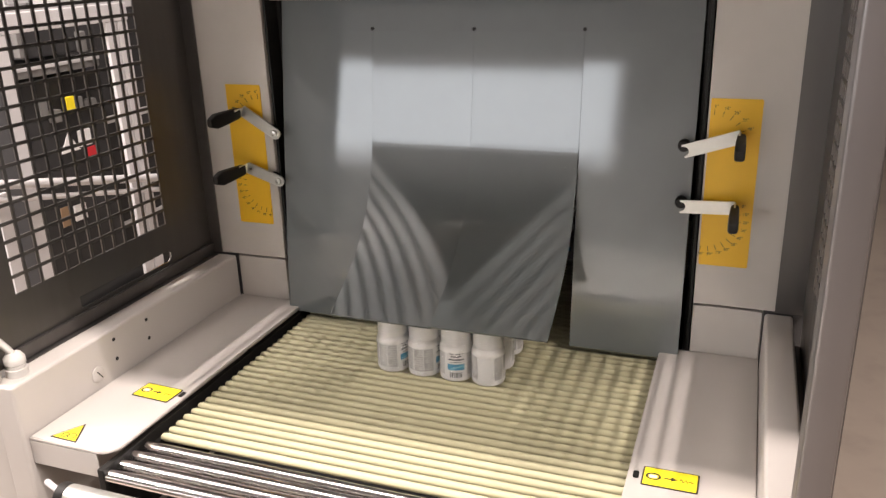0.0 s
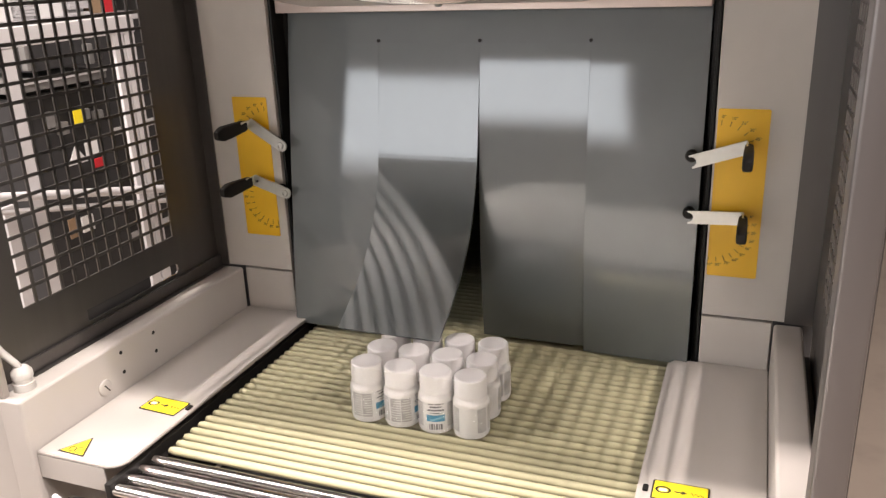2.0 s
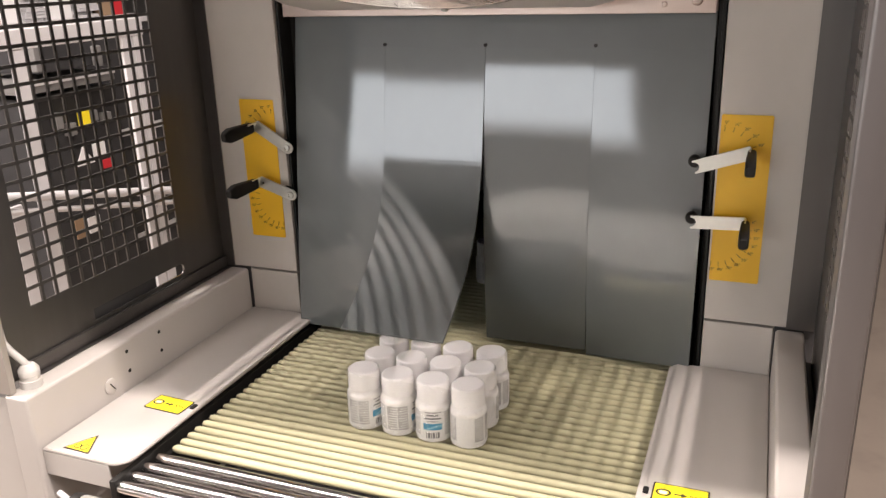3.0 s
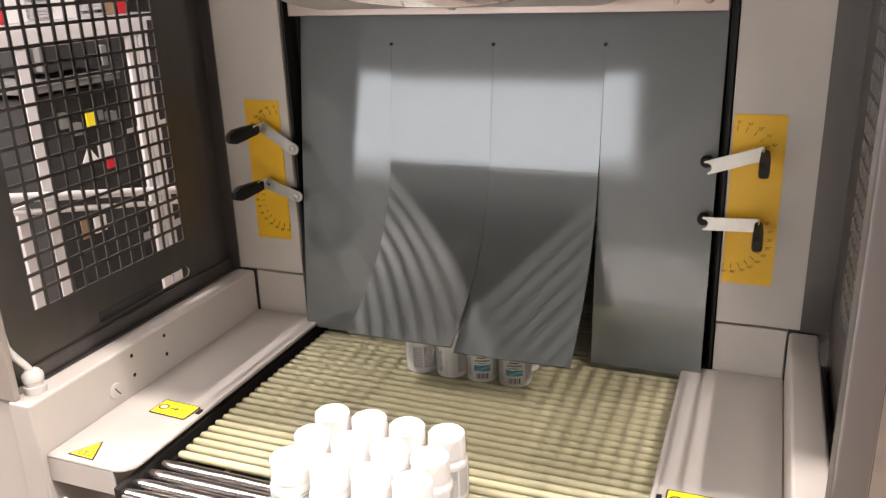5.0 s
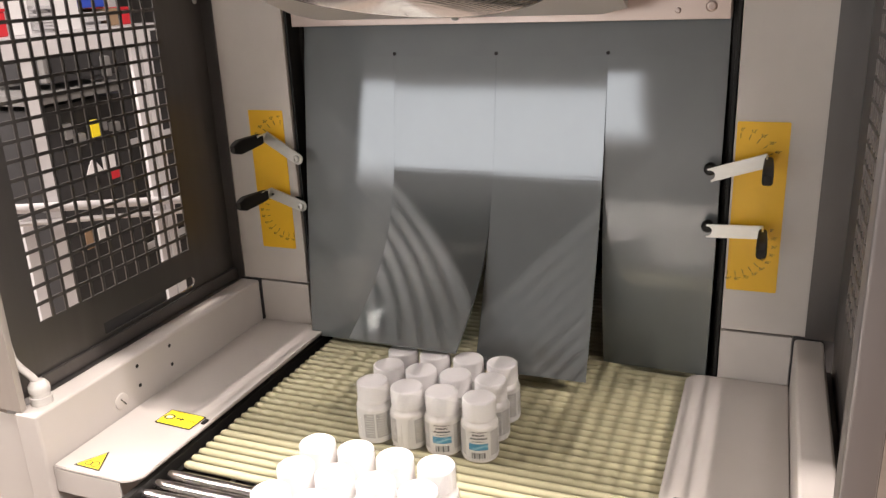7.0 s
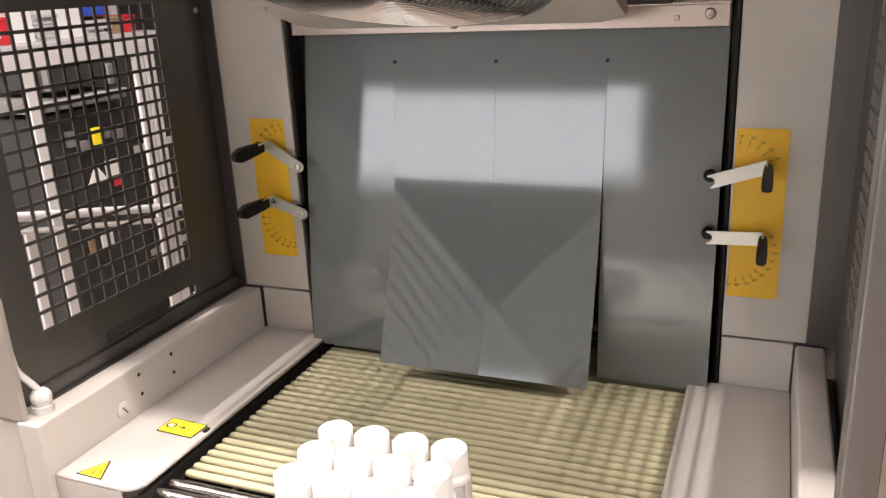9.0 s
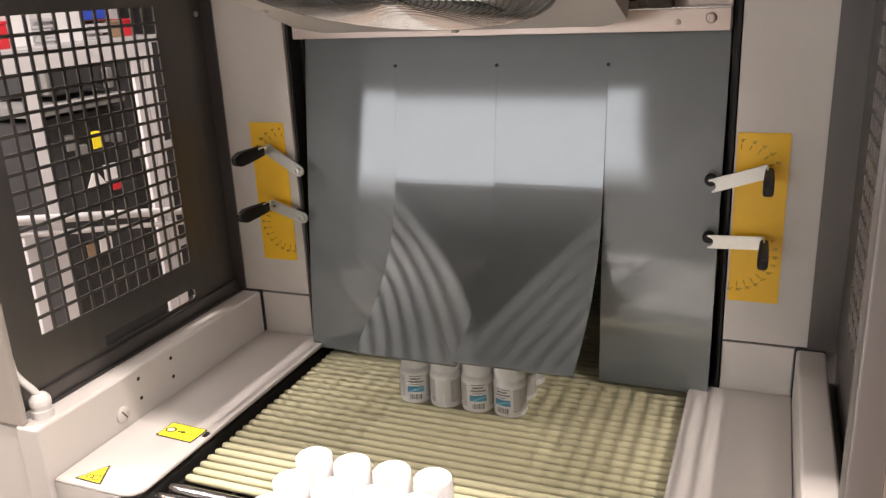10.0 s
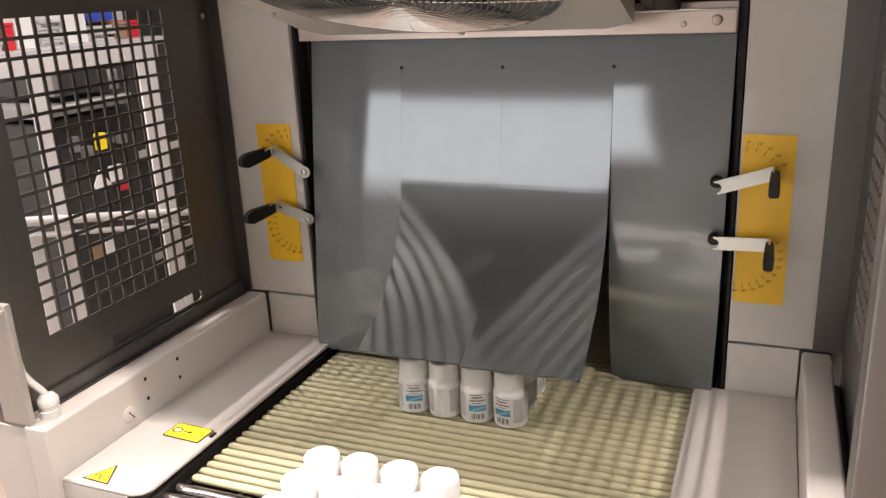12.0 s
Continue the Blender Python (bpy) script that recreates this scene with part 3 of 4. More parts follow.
# ---------------------------------------------------------------- rollers
def roller_bed():
    b = thing("roller_bed", 0, 0, 0, "roller conveyor bed of cream sleeved and bare steel rollers", "conveyor")
    for s in (-1, 1):
        part("side_rail", box(*sorted((s * 0.272, s * 0.280)), -0.446, 1.2, 0.82, 0.9080, 0.001), BLACK, b)
        if s < 0:
            # black strip added to fill the dark gap between rollers and left cover
            part("gap_strip", box(*sorted((s * 0.2645, s * 0.2715)), -0.372, 1.2, 0.86, 0.8955, 0.001), BLACK, b)
    part("pan", box(-0.27, 0.27, -0.44, 1.2, 0.80, 0.815), DARK, b)
    r = 0.0050
    prof = [(0, -0.263), (0.0036, -0.263), (0.0040, -0.2625), (0.0040, -0.2605), (r - 0.0010, -0.2600), (r, -0.2588), (r, 0.2658), (r - 0.0010, 0.2670), (0.0040, 0.2675), (0.0040, 0.2695), (0.0036, 0.27), (0, 0.27)]
    me = to_mesh("sleeved_roller", turned(lathe(prof, 16), pose(0, 0, 0, 0, 90)), SLEEVE)
    y = -0.3590
    while y < 0.62:
        o = part("sleeved_roller", me, None, b)
        o.location = (random.uniform(-0.0012, 0.0012), y, ROLL_TOP - r)
        y += PITCH
    r = 0.0074
    prof = [(0, -0.268), (r - 0.0008, -0.268), (r, -0.2672), (r, 0.2672), (r - 0.0008, 0.268), (0, 0.268)]
    me2 = to_mesh("steel_roller", turned(lathe(prof, 20), pose(0, 0, 0, 0, 90)), CHROME)
    for k in range(4):
        o = part("steel_roller", me2, None, b, "bare polished steel roller")
        o.location = (-0.004 * k, -0.3800 - k * 0.0192, ROLL_TOP - r - 0.0005)
    return b


def outfeed():
    """Outfeed roller table that carries finished packs away towards the operator."""
    o = thing("outfeed_conveyor", 0, -0.9, 0, "outfeed table with plain steel tube rollers", "conveyor")
    r = 0.0140
    prof = [(0, -0.292), (r, -0.292), (r, 0.292), (0, 0.292)]
    me = to_mesh("tube_roller", turned(lathe(prof, 24), pose(0, 0, 0, 0, 90)), ZINC)
    cap = to_mesh("end_cap", turned(lathe([(0, -0.305), (r * 0.9, -0.305), (r + 0.0006, -0.303), (r + 0.0006, -0.2921), (0, -0.2921)], 24), pose(0, 0, 0, 0, 90)), BLACK)
    y = 0.9 - 0.4745
    while y > -0.42:
        t = part("tube_roller", me, None, o)
        t.location = (0, y, ROLL_TOP - r - 0.0005)
        part("end_cap", cap, None, t)
        y -= 0.036
    for s in (-1, 1):
        part("side_rail", box(*sorted((s * 0.330, s * 0.345)), -0.42, 0.405, 0.83, 0.885, 0.003), PAINT, o)
        part("axle_rod", rod((s * 0.345, 0.445, 0.884), (s * 0.30, 0.4255, 0.8895), 0.0035, 10), PROFILE, o)
        for yy in (-0.38, 0.30):
            part("leg", box(s * 0.3375 - 0.02, s * 0.3375 + 0.02, yy - 0.02, yy + 0.02, 0.0, 0.83, 0.003), PAINT, o)
    for yy in (-0.30, 0.0, 0.30):
        part("cross_bar", box(-0.33, 0.33, yy - 0.01, yy + 0.01, 0.835, 0.860, 0.002), PAINT, o)


# ---------------------------------------------------------------- cooling fan
def cooling_fan():
    f = thing("cooling_fan", -0.026, -0.045, 1.3765, "cooling fan with chrome wire guard under a painted hood", "fan")
    f.rotation_euler = (radians(-17.0), 0, 0)
    # local: x across, -y outwards along the hood, z up from the hood's underside
    n = 40
    R, cx, cy = 0.166, -0.005, -0.181
    x0, x1, y0, y1 = -0.209, 0.209, -0.37, 0.0
    bm = bmesh.new()
    inner = [(cx + R * math.cos(2 * math.pi * k / n), cy + R * math.sin(2 * math.pi * k / n)) for k in range(n)]

    def to_edge(px, py):
        dx, dy = px - cx, py - cy
        k = min(((x1 if dx > 0 else x0) - cx) / dx if abs(dx) > 1e-9 else 1e9, ((y1 if dy > 0 else y0) - cy) / dy if abs(dy) > 1e-9 else 1e9)
        return cx + dx * k, cy + dy * k
    ia = [bm.verts.new((x, y, 0)) for x, y in inner]
    oa = [bm.verts.new((*to_edge(x, y), 0)) for x, y in inner]
    ib = [bm.verts.new((x, y, 0.03)) for x, y in inner]
    ob2 = [bm.verts.new((*to_edge(x, y), 0.055)) for x, y in inner]
    for k in range(n):
        j = (k + 1) % n
        bm.faces.new((ia[k], ia[j], oa[j], oa[k]))
        bm.faces.new((ia[k], ib[k], ib[j], ia[j]))
        bm.faces.new((oa[k], oa[j], ob2[j], ob2[k]))
    part("hood", bm, COVER, f, "light painted fan hood")
    part("hood_top", box(x0 + 0.004, x1 - 0.004, y0 + 0.004, y1 - 0.004, 0.056, 0.060), COVER, f)
    part("plenum", rod((cx, cy, 0.0552), (cx, cy, 0.030), R - 0.002, 40), BLACK, f)
    # wire guard, domed downwards
    rings = 23
    for i in range(1, rings + 1):
        r = 0.167 * i / rings
        z = -0.0015 - 0.011 * (1 - (r / 0.167) ** 2)
        part("guard_ring", tube([(cx + r * math.cos(2 * math.pi * k / 48), cy + r * math.sin(2 * math.pi * k / 48), z) for k in range(48)], 0.0010 if i < rings else 0.0021, 6, True), CHROME, f)
    for k in range(8):
        a = math.pi * k / 4 + 0.3
        pts = [(cx + 0.169 * q * math.cos(a), cy + 0.169 * q * math.sin(a), -0.0018 - 0.009 * (1 - q * q)) for q in (0.06, 0.3, 0.55, 0.8, 1.0)]
        part("guard_spoke", tube(pts, 0.0010, 6), CHROME, f)
    part("guard_badge", lathe_at([(0, -0.0162), (0.007, -0.0162), (0.008, -0.0155), (0.008, -0.0125), (0, -0.0125)], cx, cy), CHROME, f)
    hub = part("hub", lathe_at([(0, 0.004), (0.032, 0.004), (0.036, 0.009), (0.036, 0.029), (0, 0.029)], cx, cy), BLACK, f)
    for k in range(5):
        b = bmesh.new()
        quad = [(0.034, -0.016, 0.008), (0.148, -0.040, 0.006), (0.150, 0.038, 0.024), (0.034, 0.016, 0.026)]
        lo = [b.verts.new(q) for q in quad]
        hi = [b.verts.new((x, y, z + 0.002)) for x, y, z in quad]
        b.faces.new(lo[::-1])
        b.faces.new(hi)
        for m in range(4):
            b.faces.new((lo[m], lo[(m + 1) % 4], hi[(m + 1) % 4], hi[m]))
        part("blade", turned(b, pose(cx, cy, 0, 0, 0, 72 * k)), DGREY, hub)
    for x, y in ((x0 + 0.012, -0.115), (0.001, -0.007)):
        part("guard_clip", turned(lathe([(0.005, 0), (0.005, -0.003), (0.003, -0.0045), (0, -0.0048)], 12), pose(x, y, -0.0001)), ZINC, f)
    # bracket that carries the hood on the machine front
    part("bracket", box(0.222, 0.250, -0.10, 0.05, 0.030, 0.060, 0.003), BLACK, f)
    part("bracket_arm", box(0.2095, 0.222, -0.06, 0.045, 0.032, 0.052), BLACK, f)


def lathe_at(profile, x, y):
    return turned(lathe(profile, 24), pose(x, y, 0))


def cable_gland():
    g = thing("cable_gland", -0.4065, -0.411, 0.9855, "pale grey plastic cable gland with a cable", "cable gland")
    part("nut", turned(lathe([(0, 0), (0.0125, 0), (0.0125, 0.009), (0.0110, 0.0095), (0.0110, 0.014), (0.0120, 0.015), (0.0120, 0.021), (0.008, 0.027), (0.0055, 0.028), (0, 0.028)], 10), pose(0, 0, 0)), CABLE, g)
    part("cable", tube([(0, 0, 0.024), (-0.004, -0.003, 0.033), (-0.010, -0.008, 0.044), (-0.0150, -0.0130, 0.058), (-0.0165, -0.0135, 0.080), (-0.0165, -0.0135, 0.135)], 0.0042, 10), CABLE, g)
    tagged(g, "pale grey plastic cable gland with a cable", "cable gland")


# ---------------------------------------------------------------- shrink-wrapped packs
BR, BH, BP = 0.0213, 0.0735, 0.0437


def bottle_meshes():
    body = lathe([(0, 0), (BR - 0.003, 0), (BR - 0.0006, 0.0012), (BR, 0.0035), (BR, 0.0425), (BR - 0.001, 0.0455), (BR - 0.0038, 0.0485), (BR - 0.0050, 0.0500), (BR - 0.0050, 0.053)], 36)
    cr = BR - 0.0022
    prof = [(BR - 0.006, 0.0505), (cr, 0.0505), (cr, 0.0515)]
    capm = lathe([*prof, (cr - 0.0004, BH - 0.0016), (cr - 0.0014, BH - 0.0004), (cr - 0.003, BH), (cr - 0.005, BH - 0.0006), (0, BH - 0.0006)], 40)
    lab = bmesh.new()
    # label: angular columns x rows, print chosen by place on the wrap
    n, rows = 120, 34
    z0, z1 = 0.0045, 0.0405
    grid = [[lab.verts.new(((BR + 0.0002) * math.sin(2 * math.pi * k / n), -(BR + 0.0002) * math.cos(2 * math.pi * k / n), z0 + (z1 - z0) * j / rows)) for k in range(n)] for j in range(rows + 1)]
    rng = random.Random(5)
    ends = [[rng.uniform(0.55, 1.0) for _ in range(rows)] for _ in range(8)]
    for j in range(rows):
        for k in range(n):
            f = lab.faces.new((grid[j][k], grid[j][(k + 1) % n], grid[j + 1][(k + 1) % n], grid[j + 1][k]))
            deg = (k + 0.5) * 360 / n
            deg = deg - 360 if deg > 180 else deg
            v = j / rows
            m = 0
            if -34 < deg < 34:                       # front face: three dark lines, blue field with a pale wave, bar code
                wave = 0.43 + 0.05 * math.sin(math.radians(deg * 4.5))
                if 0.33 < v < 0.57 and abs(deg) < 31:
                    m = 4 if abs(v - wave) < 0.035 and deg > -18 else 2
                elif 0.05 < v < 0.25 and abs(deg) < 24:
                    m = 3 if (k * 7) % 5 < 3 else 0
                elif v > 0.62 and j % 4 in (1, 2) and abs(deg) < (17 if j % 8 > 3 else 27) and (k * 5 + j) % 7:
                    m = 3
            elif 38 < deg < 150 or -150 < deg < -42:   # small print in grey blocks with pale gutters
                block = int(abs(deg) // 38)
                u = (abs(deg) - block * 38) / 38
                if 0.06 < v < 0.95 and 0.06 < u < 0.94:
                    m = 1 if j % 3 or u > ends[block][j] else 0
            f.material_index = m
    return (to_mesh("bottle", body, WHITE), to_mesh("cap", capm, CAPW), to_mesh("label", lab, [PAPER, TEXT, BLUE, DKTEXT, PALE_BLUE]))


def film_mesh():
    """Tight film round twelve bottles: scalloped sides, drawn in at the shoulders, sagging between the caps."""
    bm = bmesh.new()
    hx, hy = 1.5 * BP, 1.0 * BP
    r = BR + 0.0012
    # outline round the pack, shallow waves between neighbouring bottles
    c = [Vector((-hx, -hy)), Vector((hx, -hy)), Vector((hx, hy)), Vector((-hx, hy))]
    nr = [Vector((0, -1)), Vector((1, 0)), Vector((0, 1)), Vector((-1, 0))]
    pts = []
    for i in range(4):
        a, b, cnt = c[i], c[(i + 1) % 4], 3 if i % 2 == 0 else 2
        for k in range(cnt * 8 + 1):
            u = k / (cnt * 8)
            pts.append((a.lerp(b, u), nr[i], abs(math.sin(math.pi * u * cnt))))
        for k in range(1, 6):
            q = k / 6
            pts.append((b, (nr[i].lerp(nr[(i + 1) % 4], q)).normalized(), 0))
    levels = [(0.0006, -0.004, 0.3), (0.004, 0, 0.5), (0.040, 0, 0.6), (0.047, -0.0022, 0.9), (0.055, -0.0012, 1.0), (0.0715, -0.0012, 1.2), (0.0745, -0.004, 0.8)]
    rings = []
    for z, off, wv in levels:
        ring = []
        for p, nn, w in pts:
            d = r + off - 0.0055 * wv * w + noise.noise((p.x * 60 + nn.x, p.y * 60 + nn.y, z * 80)) * 0.0012
            ring.append(bm.verts.new((p.x + nn.x * d, p.y + nn.y * d, z - (0.004 * w if z > 0.07 else 0))))
        rings.append(ring)
    n = len(pts)
    for A, B in zip(rings, rings[1:]):
        for k in range(n):
            bm.faces.new((A[k], A[(k + 1) % n], B[(k + 1) % n], B[k]))
    return to_mesh("film", bm, FILM)


def pack(meshes, film, spins, label):
    p = thing("bottle_pack", 0, 0.3, ROLL_TOP, label, "bottle pack", "shrink-wrapped packs on the rollers")
    body, capm, lab = meshes
    rng = random.Random(len(label))
    for row in range(3):
        for col in range(4):
            b = part("bottle", body, None, p)
            spin = spins[col] if row == 0 else rng.uniform(-170, 170)
            b.matrix_basis = pose((col - 1.5) * BP + rng.uniform(-0.0003, 0.0003), row * BP, 0.0002, rng.uniform(-0.8, 0.8), rng.uniform(-0.8, 0.8), spin)
            part("cap", capm, None, b, "white screw cap")
            part("label", lab, None, b, "white paper label with grey print and a blue field")
    f = part("film", film, None, p, "clear wrinkled shrink film")
    f.location = (0, BP, 0)
    return p


# ---------------------------------------------------------------- neighbouring equipment seen through the guard
def background():
    m = thing("packaging_machine", -1.5, 0.85, 0, "white framed packaging machine with dark interior behind the guard", "machine")
    for y0, y1, top in ((-0.226, -0.182, 1.25), (0.187, 0.230, 1.25), (0.238, 0.281, 1.25), (-0.322, -0.284, 0.85)):
        part("post", box(-0.012, 0.0, y0, y1, 0.0, top, 0.002), PROFILE, m)
    part("top_beam", box(-0.03, 0.002, -0.40, 0.285, 1.2505, 1.302, 0.003), PROFILE, m)
    part("rear_post", box(-0.13, -0.118, -0.108, -0.073, 0.0, 1.05, 0.002), PROFILE, m)
    part("far_post", box(-0.60, -0.55, -0.42, -0.37, 0.0, 1.285, 0.004), PROFILE, m)
    part("inner_cabinet", box(-0.50, -0.24, -0.02, 0.39, 0.30, 1.085, 0.01), DGREY, m, "dark machine cabinet")
    part("inner_head", box(-0.48, -0.22, 0.06, 0.38, 1.150, 1.245, 0.008), DGREY, m, "dark upper machine head")
    part("hanging_chute", box(-0.215, -0.19, 0.275, 0.300, 1.150, 1.215, 0.004), MGREY, m)
    part("hanging_chute", box(-0.215, -0.19, 0.025, 0.050, 1.160, 1.240, 0.004), MGREY, m)
    part("inner_shelf", box(-0.52, -0.19, -0.04, 0.34, 1.100, 1.132, 0.003), MGREY, m)
    part("shelf_edge", box(-0.1895, -0.186, -0.04, 0.34, 1.122, 1.132, 0.001), PROFILE, m)
    part("back_plate", box(-0.62, -0.605, 0.28, 1.15, 0.1, 1.24), DGREY, m)
    part("base_panel", box(-0.5, -0.24, -0.12, 0.40, 0.02, 0.29, 0.004), MGREY, m)
    for y0, y1, z0, z1 in ((0.085, 0.115, 0.975, 1.025), (0.13, 0.165, 0.945, 0.985), (0.235, 0.265, 0.975, 1.010), (0.29, 0.325, 0.965, 0.995)):
        part("valve_block", box(-0.239, -0.215, y0, y1, z0, z1, 0.003), MGREY, m)
    part("switch_box", box(-0.22, -0.20, 0.176, 0.214, 0.966, 1.020, 0.003), SIGN, m, "yellow switch box")
    part("warning_plate", turned(plate([(-0.042, -0.024), (0.042, -0.024), (-0.002, 0.036)], 0, 0.002), pose(-0.20, 0.159, 0.872, 90, 0, 90)), PAPER, m, "pale warning triangle")
    part("notice", box(-0.212, -0.205, 0.210, 0.262, 0.852, 0.905), PAPER, m)
    part("notice_red", box(-0.204, -0.200, 0.230, 0.275, 0.816, 0.846), RED, m)
    part("warning_plate", box(-0.206, -0.203, 0.075, 0.115, 0.615, 0.680, 0.001), CARTON, m, "tan warning plate")
    part("notice", box(-0.212, -0.205, 0.136, 0.186, 0.618, 0.670), PAPER, m)
    for dz, thick in ((0.0, 0.013), (-0.040, 0.008)):
        part("guide_rail", rod((0.03, 0.315, 0.738 + dz), (0.03, -0.40, 0.900 + dz), thick, 10), PROFILE, m)
    # shelving with stacked goods behind the machine
    sh = thing("storage_shelf", -2.35, 1.0, 0, "white storage shelf behind the packaging machine", "shelf")
    for y in (-0.9, 0.0, 0.9):
        part("upright", box(-0.02, 0.02, y - 0.02, y + 0.02, 0.0, 1.90, 0.003), PROFILE, sh)
    for z in (0.35, 0.80, 1.245, 1.75):
        part("board", box(-0.25, 0.25, -0.92, 0.92, z, z + 0.03, 0.003), PROFILE, sh)
    kinds = {"w": (PAPER, "carton", "white cardboard carton on the shelf"), "c": (CARTON, "carton", "brown cardboard carton on the shelf"),
             "b": (BLUEP, "storage_tub", "blue plastic tub on the shelf"), "r": (RED, "storage_tub", "red plastic tub on the shelf"),
             "g": (MGREY, "storage_tub", "grey plastic tub on the shelf"), "d": (DGREY, "storage_tub", "dark plastic tub on the shelf"),
             "s": (PROFILE, "paper_stack", "stack of pale sheets on the shelf")}
    rng = random.Random(11)

    def goods(code, y0, y1, z, h, x=-2.20):
        mat, nm, label = kinds[code]
        if code == "s":                          # bundles that lie unevenly on one another
            c = thing(nm, x - 0.09, (y0 + y1) / 2, z, label, "paper", "goods on the shelf")
            for k in range(int(h / 0.012)):
                d = rng.uniform(-0.012, 0.012)
                part("sheet_pad", box(-0.09 + d, 0.09 + d, -(y1 - y0) / 2 + d, (y1 - y0) / 2 + d, k * 0.012, k * 0.012 + 0.0112, 0.001, 1), mat, c)
            return
        bm = box(-0.09, 0.09, -(y1 - y0) / 2, (y1 - y0) / 2, 0, h - 0.012, 0.004)
        box(-0.093, 0.093, -(y1 - y0) / 2 - 0.003, (y1 - y0) / 2 + 0.003, h - 0.0118, h, 0.003, bm=bm)
        c = tagged(new(nm, to_mesh(nm, bm, mat)), label, "container", "goods on the shelf")
        c.location = (x - 0.09, (y0 + y1) / 2, z)

    for row in (("w", 0.90, 1.06, 0.13), ("s", 1.075, 1.165, 0.08), ("r", 1.172, 1.225, 0.095), ("w", 1.235, 1.33, 0.19), ("s", 1.34, 1.44, 0.10), ("w", 1.45, 1.57, 0.15),
                ("s", 1.585, 1.70, 0.065), ("c", 1.716, 1.785, 0.068), ("r", 1.796, 1.862, 0.070)):
        goods(row[0], row[1], row[2], 1.2752, row[3])
    goods("b", 1.59, 1.72, 1.352, 0.065)
    for row in (("w", 0.55, 0.70, 0.20), ("g", 0.72, 0.90, 0.24), ("s", 0.93, 1.07, 0.12), ("w", 1.085, 1.235, 0.185), ("g", 1.25, 1.40, 0.26), ("d", 1.42, 1.66, 0.30)):
        goods(row[0], row[1], row[2], 0.8302, row[3])
    for row in (("d", 0.30, 0.55, 0.25), ("g", 0.58, 0.78, 0.2), ("d", 0.8, 1.0, 0.28), ("c", 1.03, 1.25, 0.24), ("g", 1.28, 1.5, 0.22)):
        goods(row[0], row[1], row[2], 0.3802, row[3])


hall()
tunnel()
curtain_header()
FLAPS = [flap(-0.287, -0.145, False), flap(-0.145, 0.0), flap(0.0, 0.145), flap(0.145, 0.287)]
for s in (-1, 1):
    scale_plate(s)
    guard(s)
    side_beam(s)
    cover(s)
lever(-0.288, 1.185, -0.335, 1.214, (4, 0, -8))
lever(-0.289, 1.115, -0.337, 1.131, (2, 0, -8))
lever(0.284, 1.191, 0.336, 1.208, (6, 0, 0))
lever(0.285, 1.120, 0.336, 1.122, (4, 0, 0))
flow_sign(-0.309, -0.305, -3)
flow_sign(0.305, -0.2955, 0)
hazard_sign()
cover_nub(0.2715, -0.297, 0)
cover_nub(-0.2755, -0.301, 0)
roller_bed()
outfeed()
cooling_fan()
cable_gland()
background()
_m, _f = bottle_meshes(), film_mesh()
PACKS = [pack(_m, _f, (78, 95, 18, -172), "shrink-wrapped block of twelve white pill bottles on rollers"),
         pack(_m, _f, (140, -168, 16, 14), "shrink-wrapped block of twelve white bottles leaving the tunnel"),
         pack(_m, _f, (20, -172, 20, -12), "shrink-wrapped block of twelve white bottles under the curtain")]

# front row's place along the rollers, second by second
PACK_ROWS = [
    (-0.0025, [(0, -0.126), (0.5, -0.169), (1.0, -0.219), (1.2, -0.2225), (1.5, -0.223), (2.0, -0.224), (2.5, -0.224), (2.75, -0.226), (3.0, -0.241), (3.2, -0.255),
               (4.0, -0.335), (4.8, -0.413), (5.0, -0.423), (5.5, -0.457), (6.0, -0.467), (6.5, -0.467), (7.0, -0.467), (7.2, -0.472), (8.0, -0.553), (8.8, -0.640), (9.5, -0.700), (10.0, -0.720), (12.0, -0.720)]),
    (-0.0065, [(0, 0.34), (1.0, 0.30), (2.5, 0.29), (3.0, 0.25), (3.2, 0.22), (3.6, 0.145), (4.0, 0.070), (4.4, 0.0), (4.8, -0.061), (5.0, -0.080), (5.5, -0.121), (6.0, -0.163), (6.5, -0.202), (7.0, -0.241), (7.2, -0.259),
               (8.0, -0.335), (8.8, -0.411), (9.0, -0.422), (9.5, -0.456), (9.8, -0.467), (10.0, -0.469), (10.5, -0.467), (12.0, -0.467)]),
    (-0.0125, [(0, 0.62), (1.0, 0.53), (2.5, 0.525), (4.8, 0.335), (6.0, 0.33), (7.2, 0.30), (8.0, 0.155), (8.4, 0.085), (8.8, 0.018), (9.0, 0.000), (9.2, -0.018), (9.5, -0.048), (10.0, -0.110), (10.5, -0.131), (11.0, -0.132), (11.5, -0.132), (12.0, -0.134)]),
]
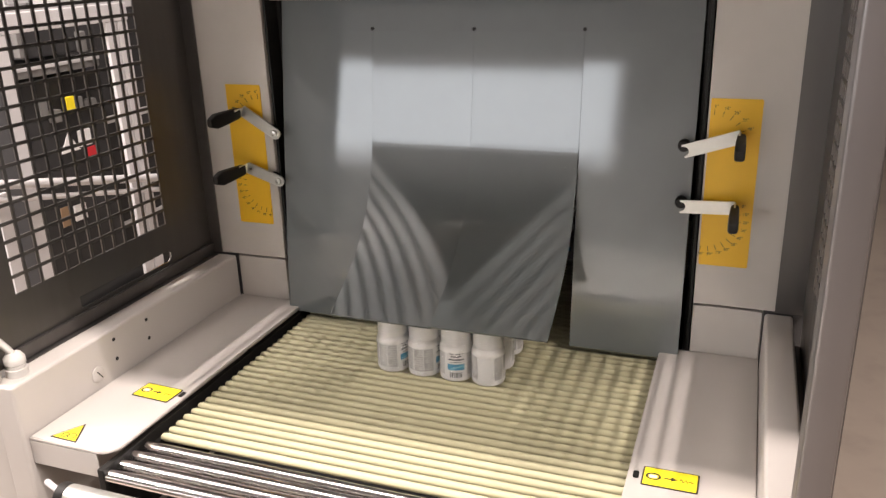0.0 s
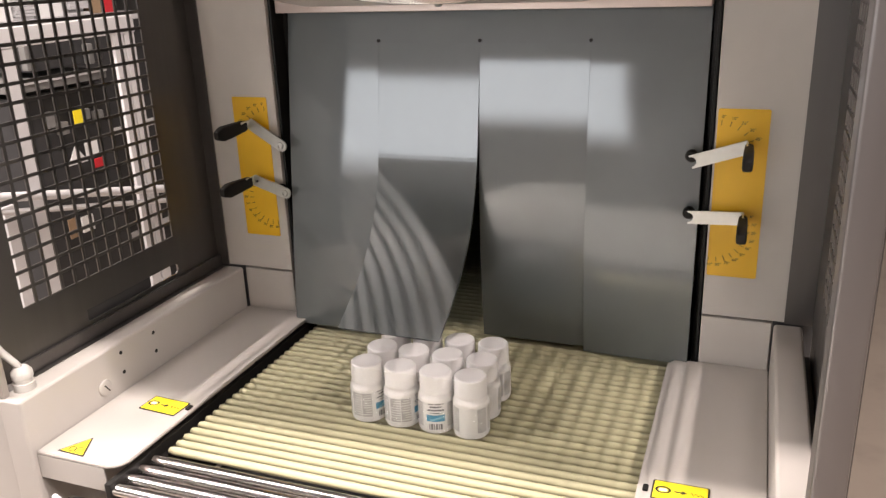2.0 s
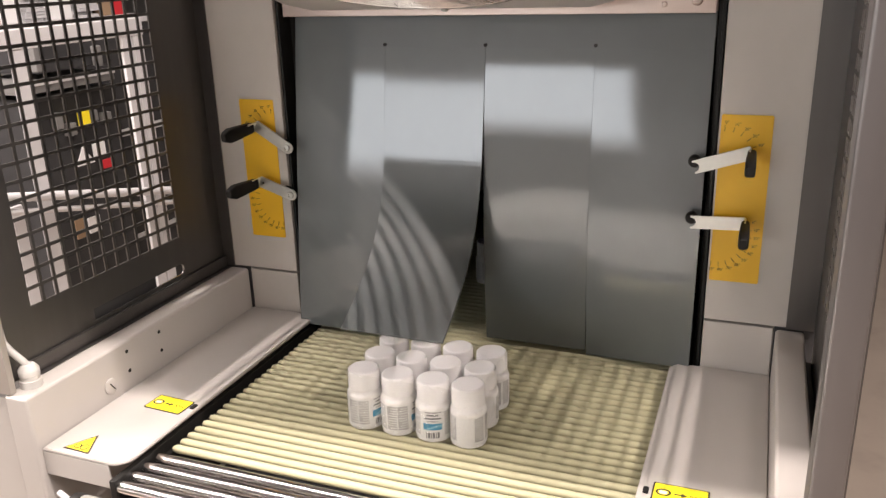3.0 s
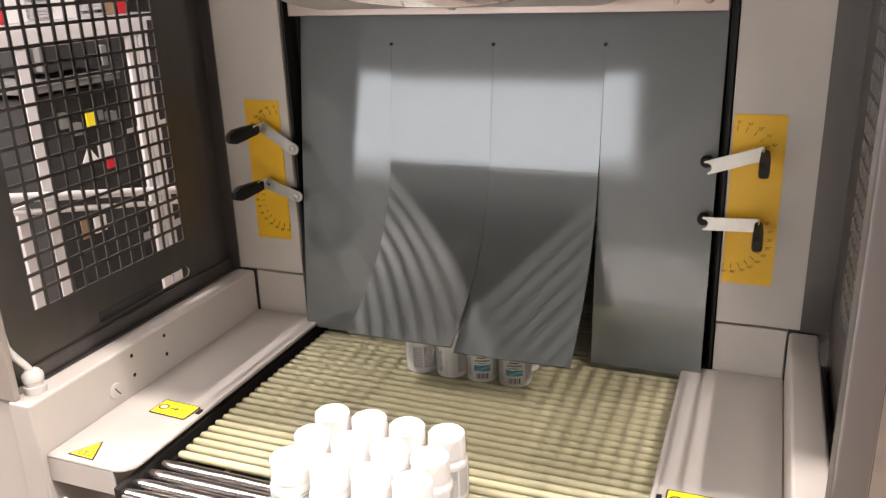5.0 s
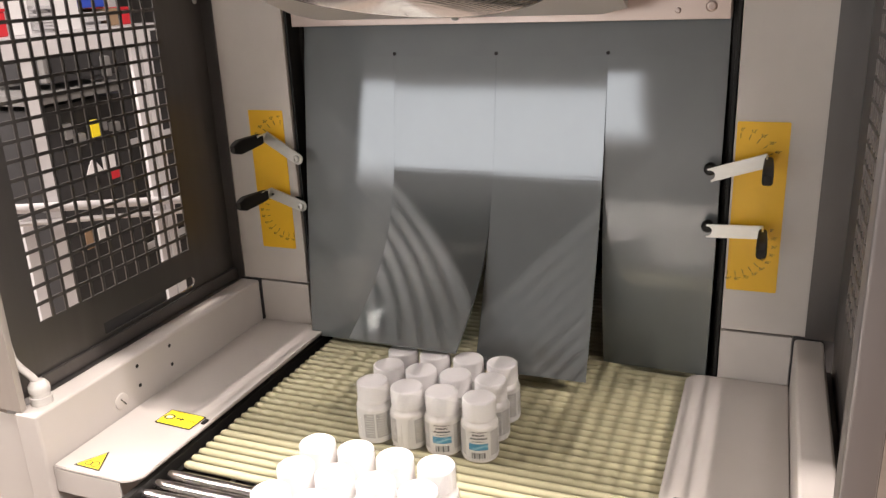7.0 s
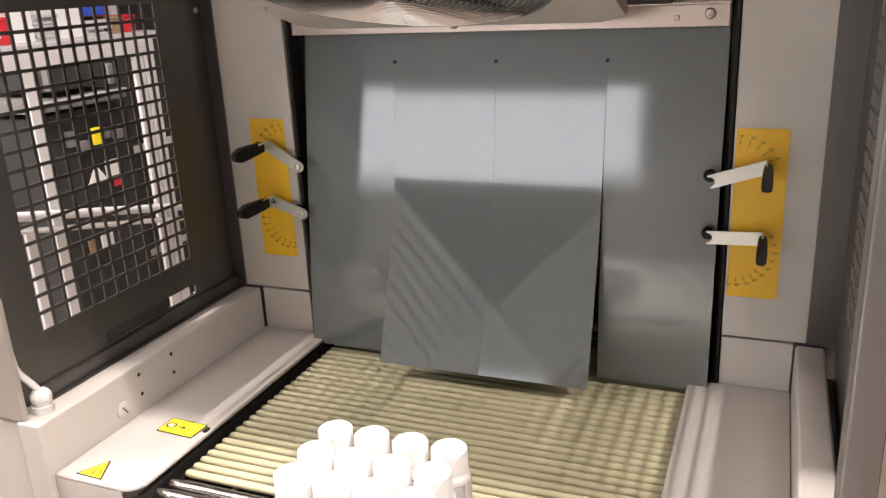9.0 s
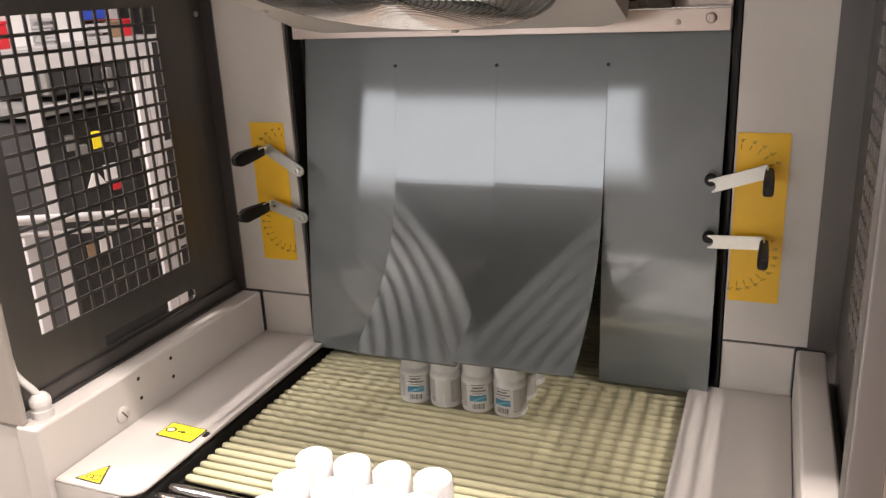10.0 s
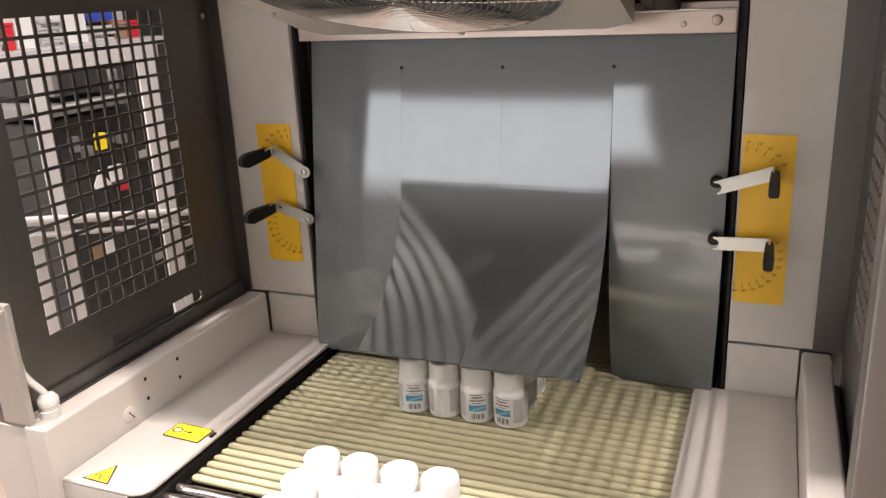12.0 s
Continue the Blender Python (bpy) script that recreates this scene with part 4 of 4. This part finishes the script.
# how far the lower corners of each free flap stand out: seconds, one corner, the other
LEAN_2 = [(0, 0.180, 0.192), (0.2, 0.179, 0.190), (0.5, 0.180, 0.184), (0.8, 0.187, 0.188), (1.0, 0.190, 0.190), (1.5, 0.178, 0.188), (2.0, 0.177, 0.191), (2.5, 0.180, 0.194), (2.8, 0.180, 0.192), (3.0, 0.182, 0.188),
          (3.1, 0.149, 0.155), (3.2, 0.091, 0.091), (3.35, 0.020, 0.020), (3.6, 0.030, 0.030), (4.12, 0.042, 0.042), (4.2, 0.100, 0.100), (4.4, 0.115, 0.115), (4.6, 0.130, 0.132),
          (4.8, 0.164, 0.170), (5.0, 0.180, 0.188), (5.2, 0.190, 0.184), (5.5, 0.192, 0.184), (6.0, 0.184, 0.188), (6.5, 0.183, 0.188), (6.8, 0.193, 0.188), (7.0, 0.194, 0.185), (7.1, 0.177, 0.165), (7.2, 0.105, 0.100),
          (7.35, 0.020, 0.020), (7.6, 0.030, 0.030), (8.5, 0.046, 0.046), (8.6, 0.100, 0.100), (8.8, 0.108, 0.108), (9.0, 0.113, 0.111), (9.2, 0.128, 0.125), (9.5, 0.145, 0.141), (10.0, 0.180, 0.194), (10.5, 0.184, 0.198), (11.0, 0.184, 0.200), (12.0, 0.184, 0.200)]
LEAN_3 = [(0, 0.208, 0.170), (0.2, 0.206, 0.172), (0.5, 0.200, 0.176), (0.8, 0.186, 0.158), (1.0, 0.160, 0.120), (1.2, 0.136, 0.090), (1.4, 0.083, 0.064), (1.6, 0.020, 0.020), (1.8, 0.010, 0.010), (2.5, 0.012, 0.010), (3.2, 0.012, 0.012),
          (4.12, 0.026, 0.026), (4.2, 0.100, 0.090), (4.4, 0.115, 0.105), (4.6, 0.132, 0.105), (4.8, 0.170, 0.132), (5.0, 0.183, 0.163), (5.2, 0.184, 0.164), (5.5, 0.203, 0.154), (6.0, 0.186, 0.140), (6.3, 0.150, 0.116), (6.6, 0.135, 0.098), (6.8, 0.128, 0.096), (7.0, 0.128, 0.096),
          (7.1, 0.010, 0.005), (7.2, 0.000, 0.000), (7.5, 0.015, 0.015), (8.5, 0.034, 0.034), (8.6, 0.100, 0.095), (8.8, 0.108, 0.096), (9.0, 0.110, 0.098), (9.2, 0.117, 0.106), (9.5, 0.141, 0.129), (10.0, 0.209, 0.181), (10.5, 0.218, 0.168), (11.0, 0.220, 0.160), (12.0, 0.220, 0.158)]
LEAN_4 = [(0, 0.050, 0.048), (0.5, 0.029, 0.046), (1, 0.020, 0.044), (1.4, 0.011, 0.044), (2, 0.008, 0.044), (2.5, 0.005, 0.044), (3.2, 0.008, 0.044), (4, 0.023, 0.046), (5, 0.041, 0.048), (5.5, 0.017, 0.046), (6, -0.001, 0.044),
          (6.5, -0.016, 0.040), (7, -0.013, 0.040), (7.1, 0.008, 0.042), (7.2, 0.017, 0.044), (8, 0.032, 0.046), (8.8, 0.041, 0.048), (9.5, 0.041, 0.048), (10, 0.029, 0.052), (11, -0.001, 0.058), (12, -0.016, 0.060)]


def motions():
    for p, (x, rows) in zip(PACKS, PACK_ROWS):
        walk(p, [(t, pose(x, y, ROLL_TOP)) for t, y in rows])
    for (f, strips), leans in zip(FLAPS, (None, LEAN_2, LEAN_3, LEAN_4)):
        if leans is None:
            continue
        table = [(t, flap_poses(a, b)) for t, a, b in leans]
        for i, st in enumerate(strips):
            walk(st, [(t, ms[i] @ pose(0, 0, i * FLAP_H)) for t, ms in table])


motions()
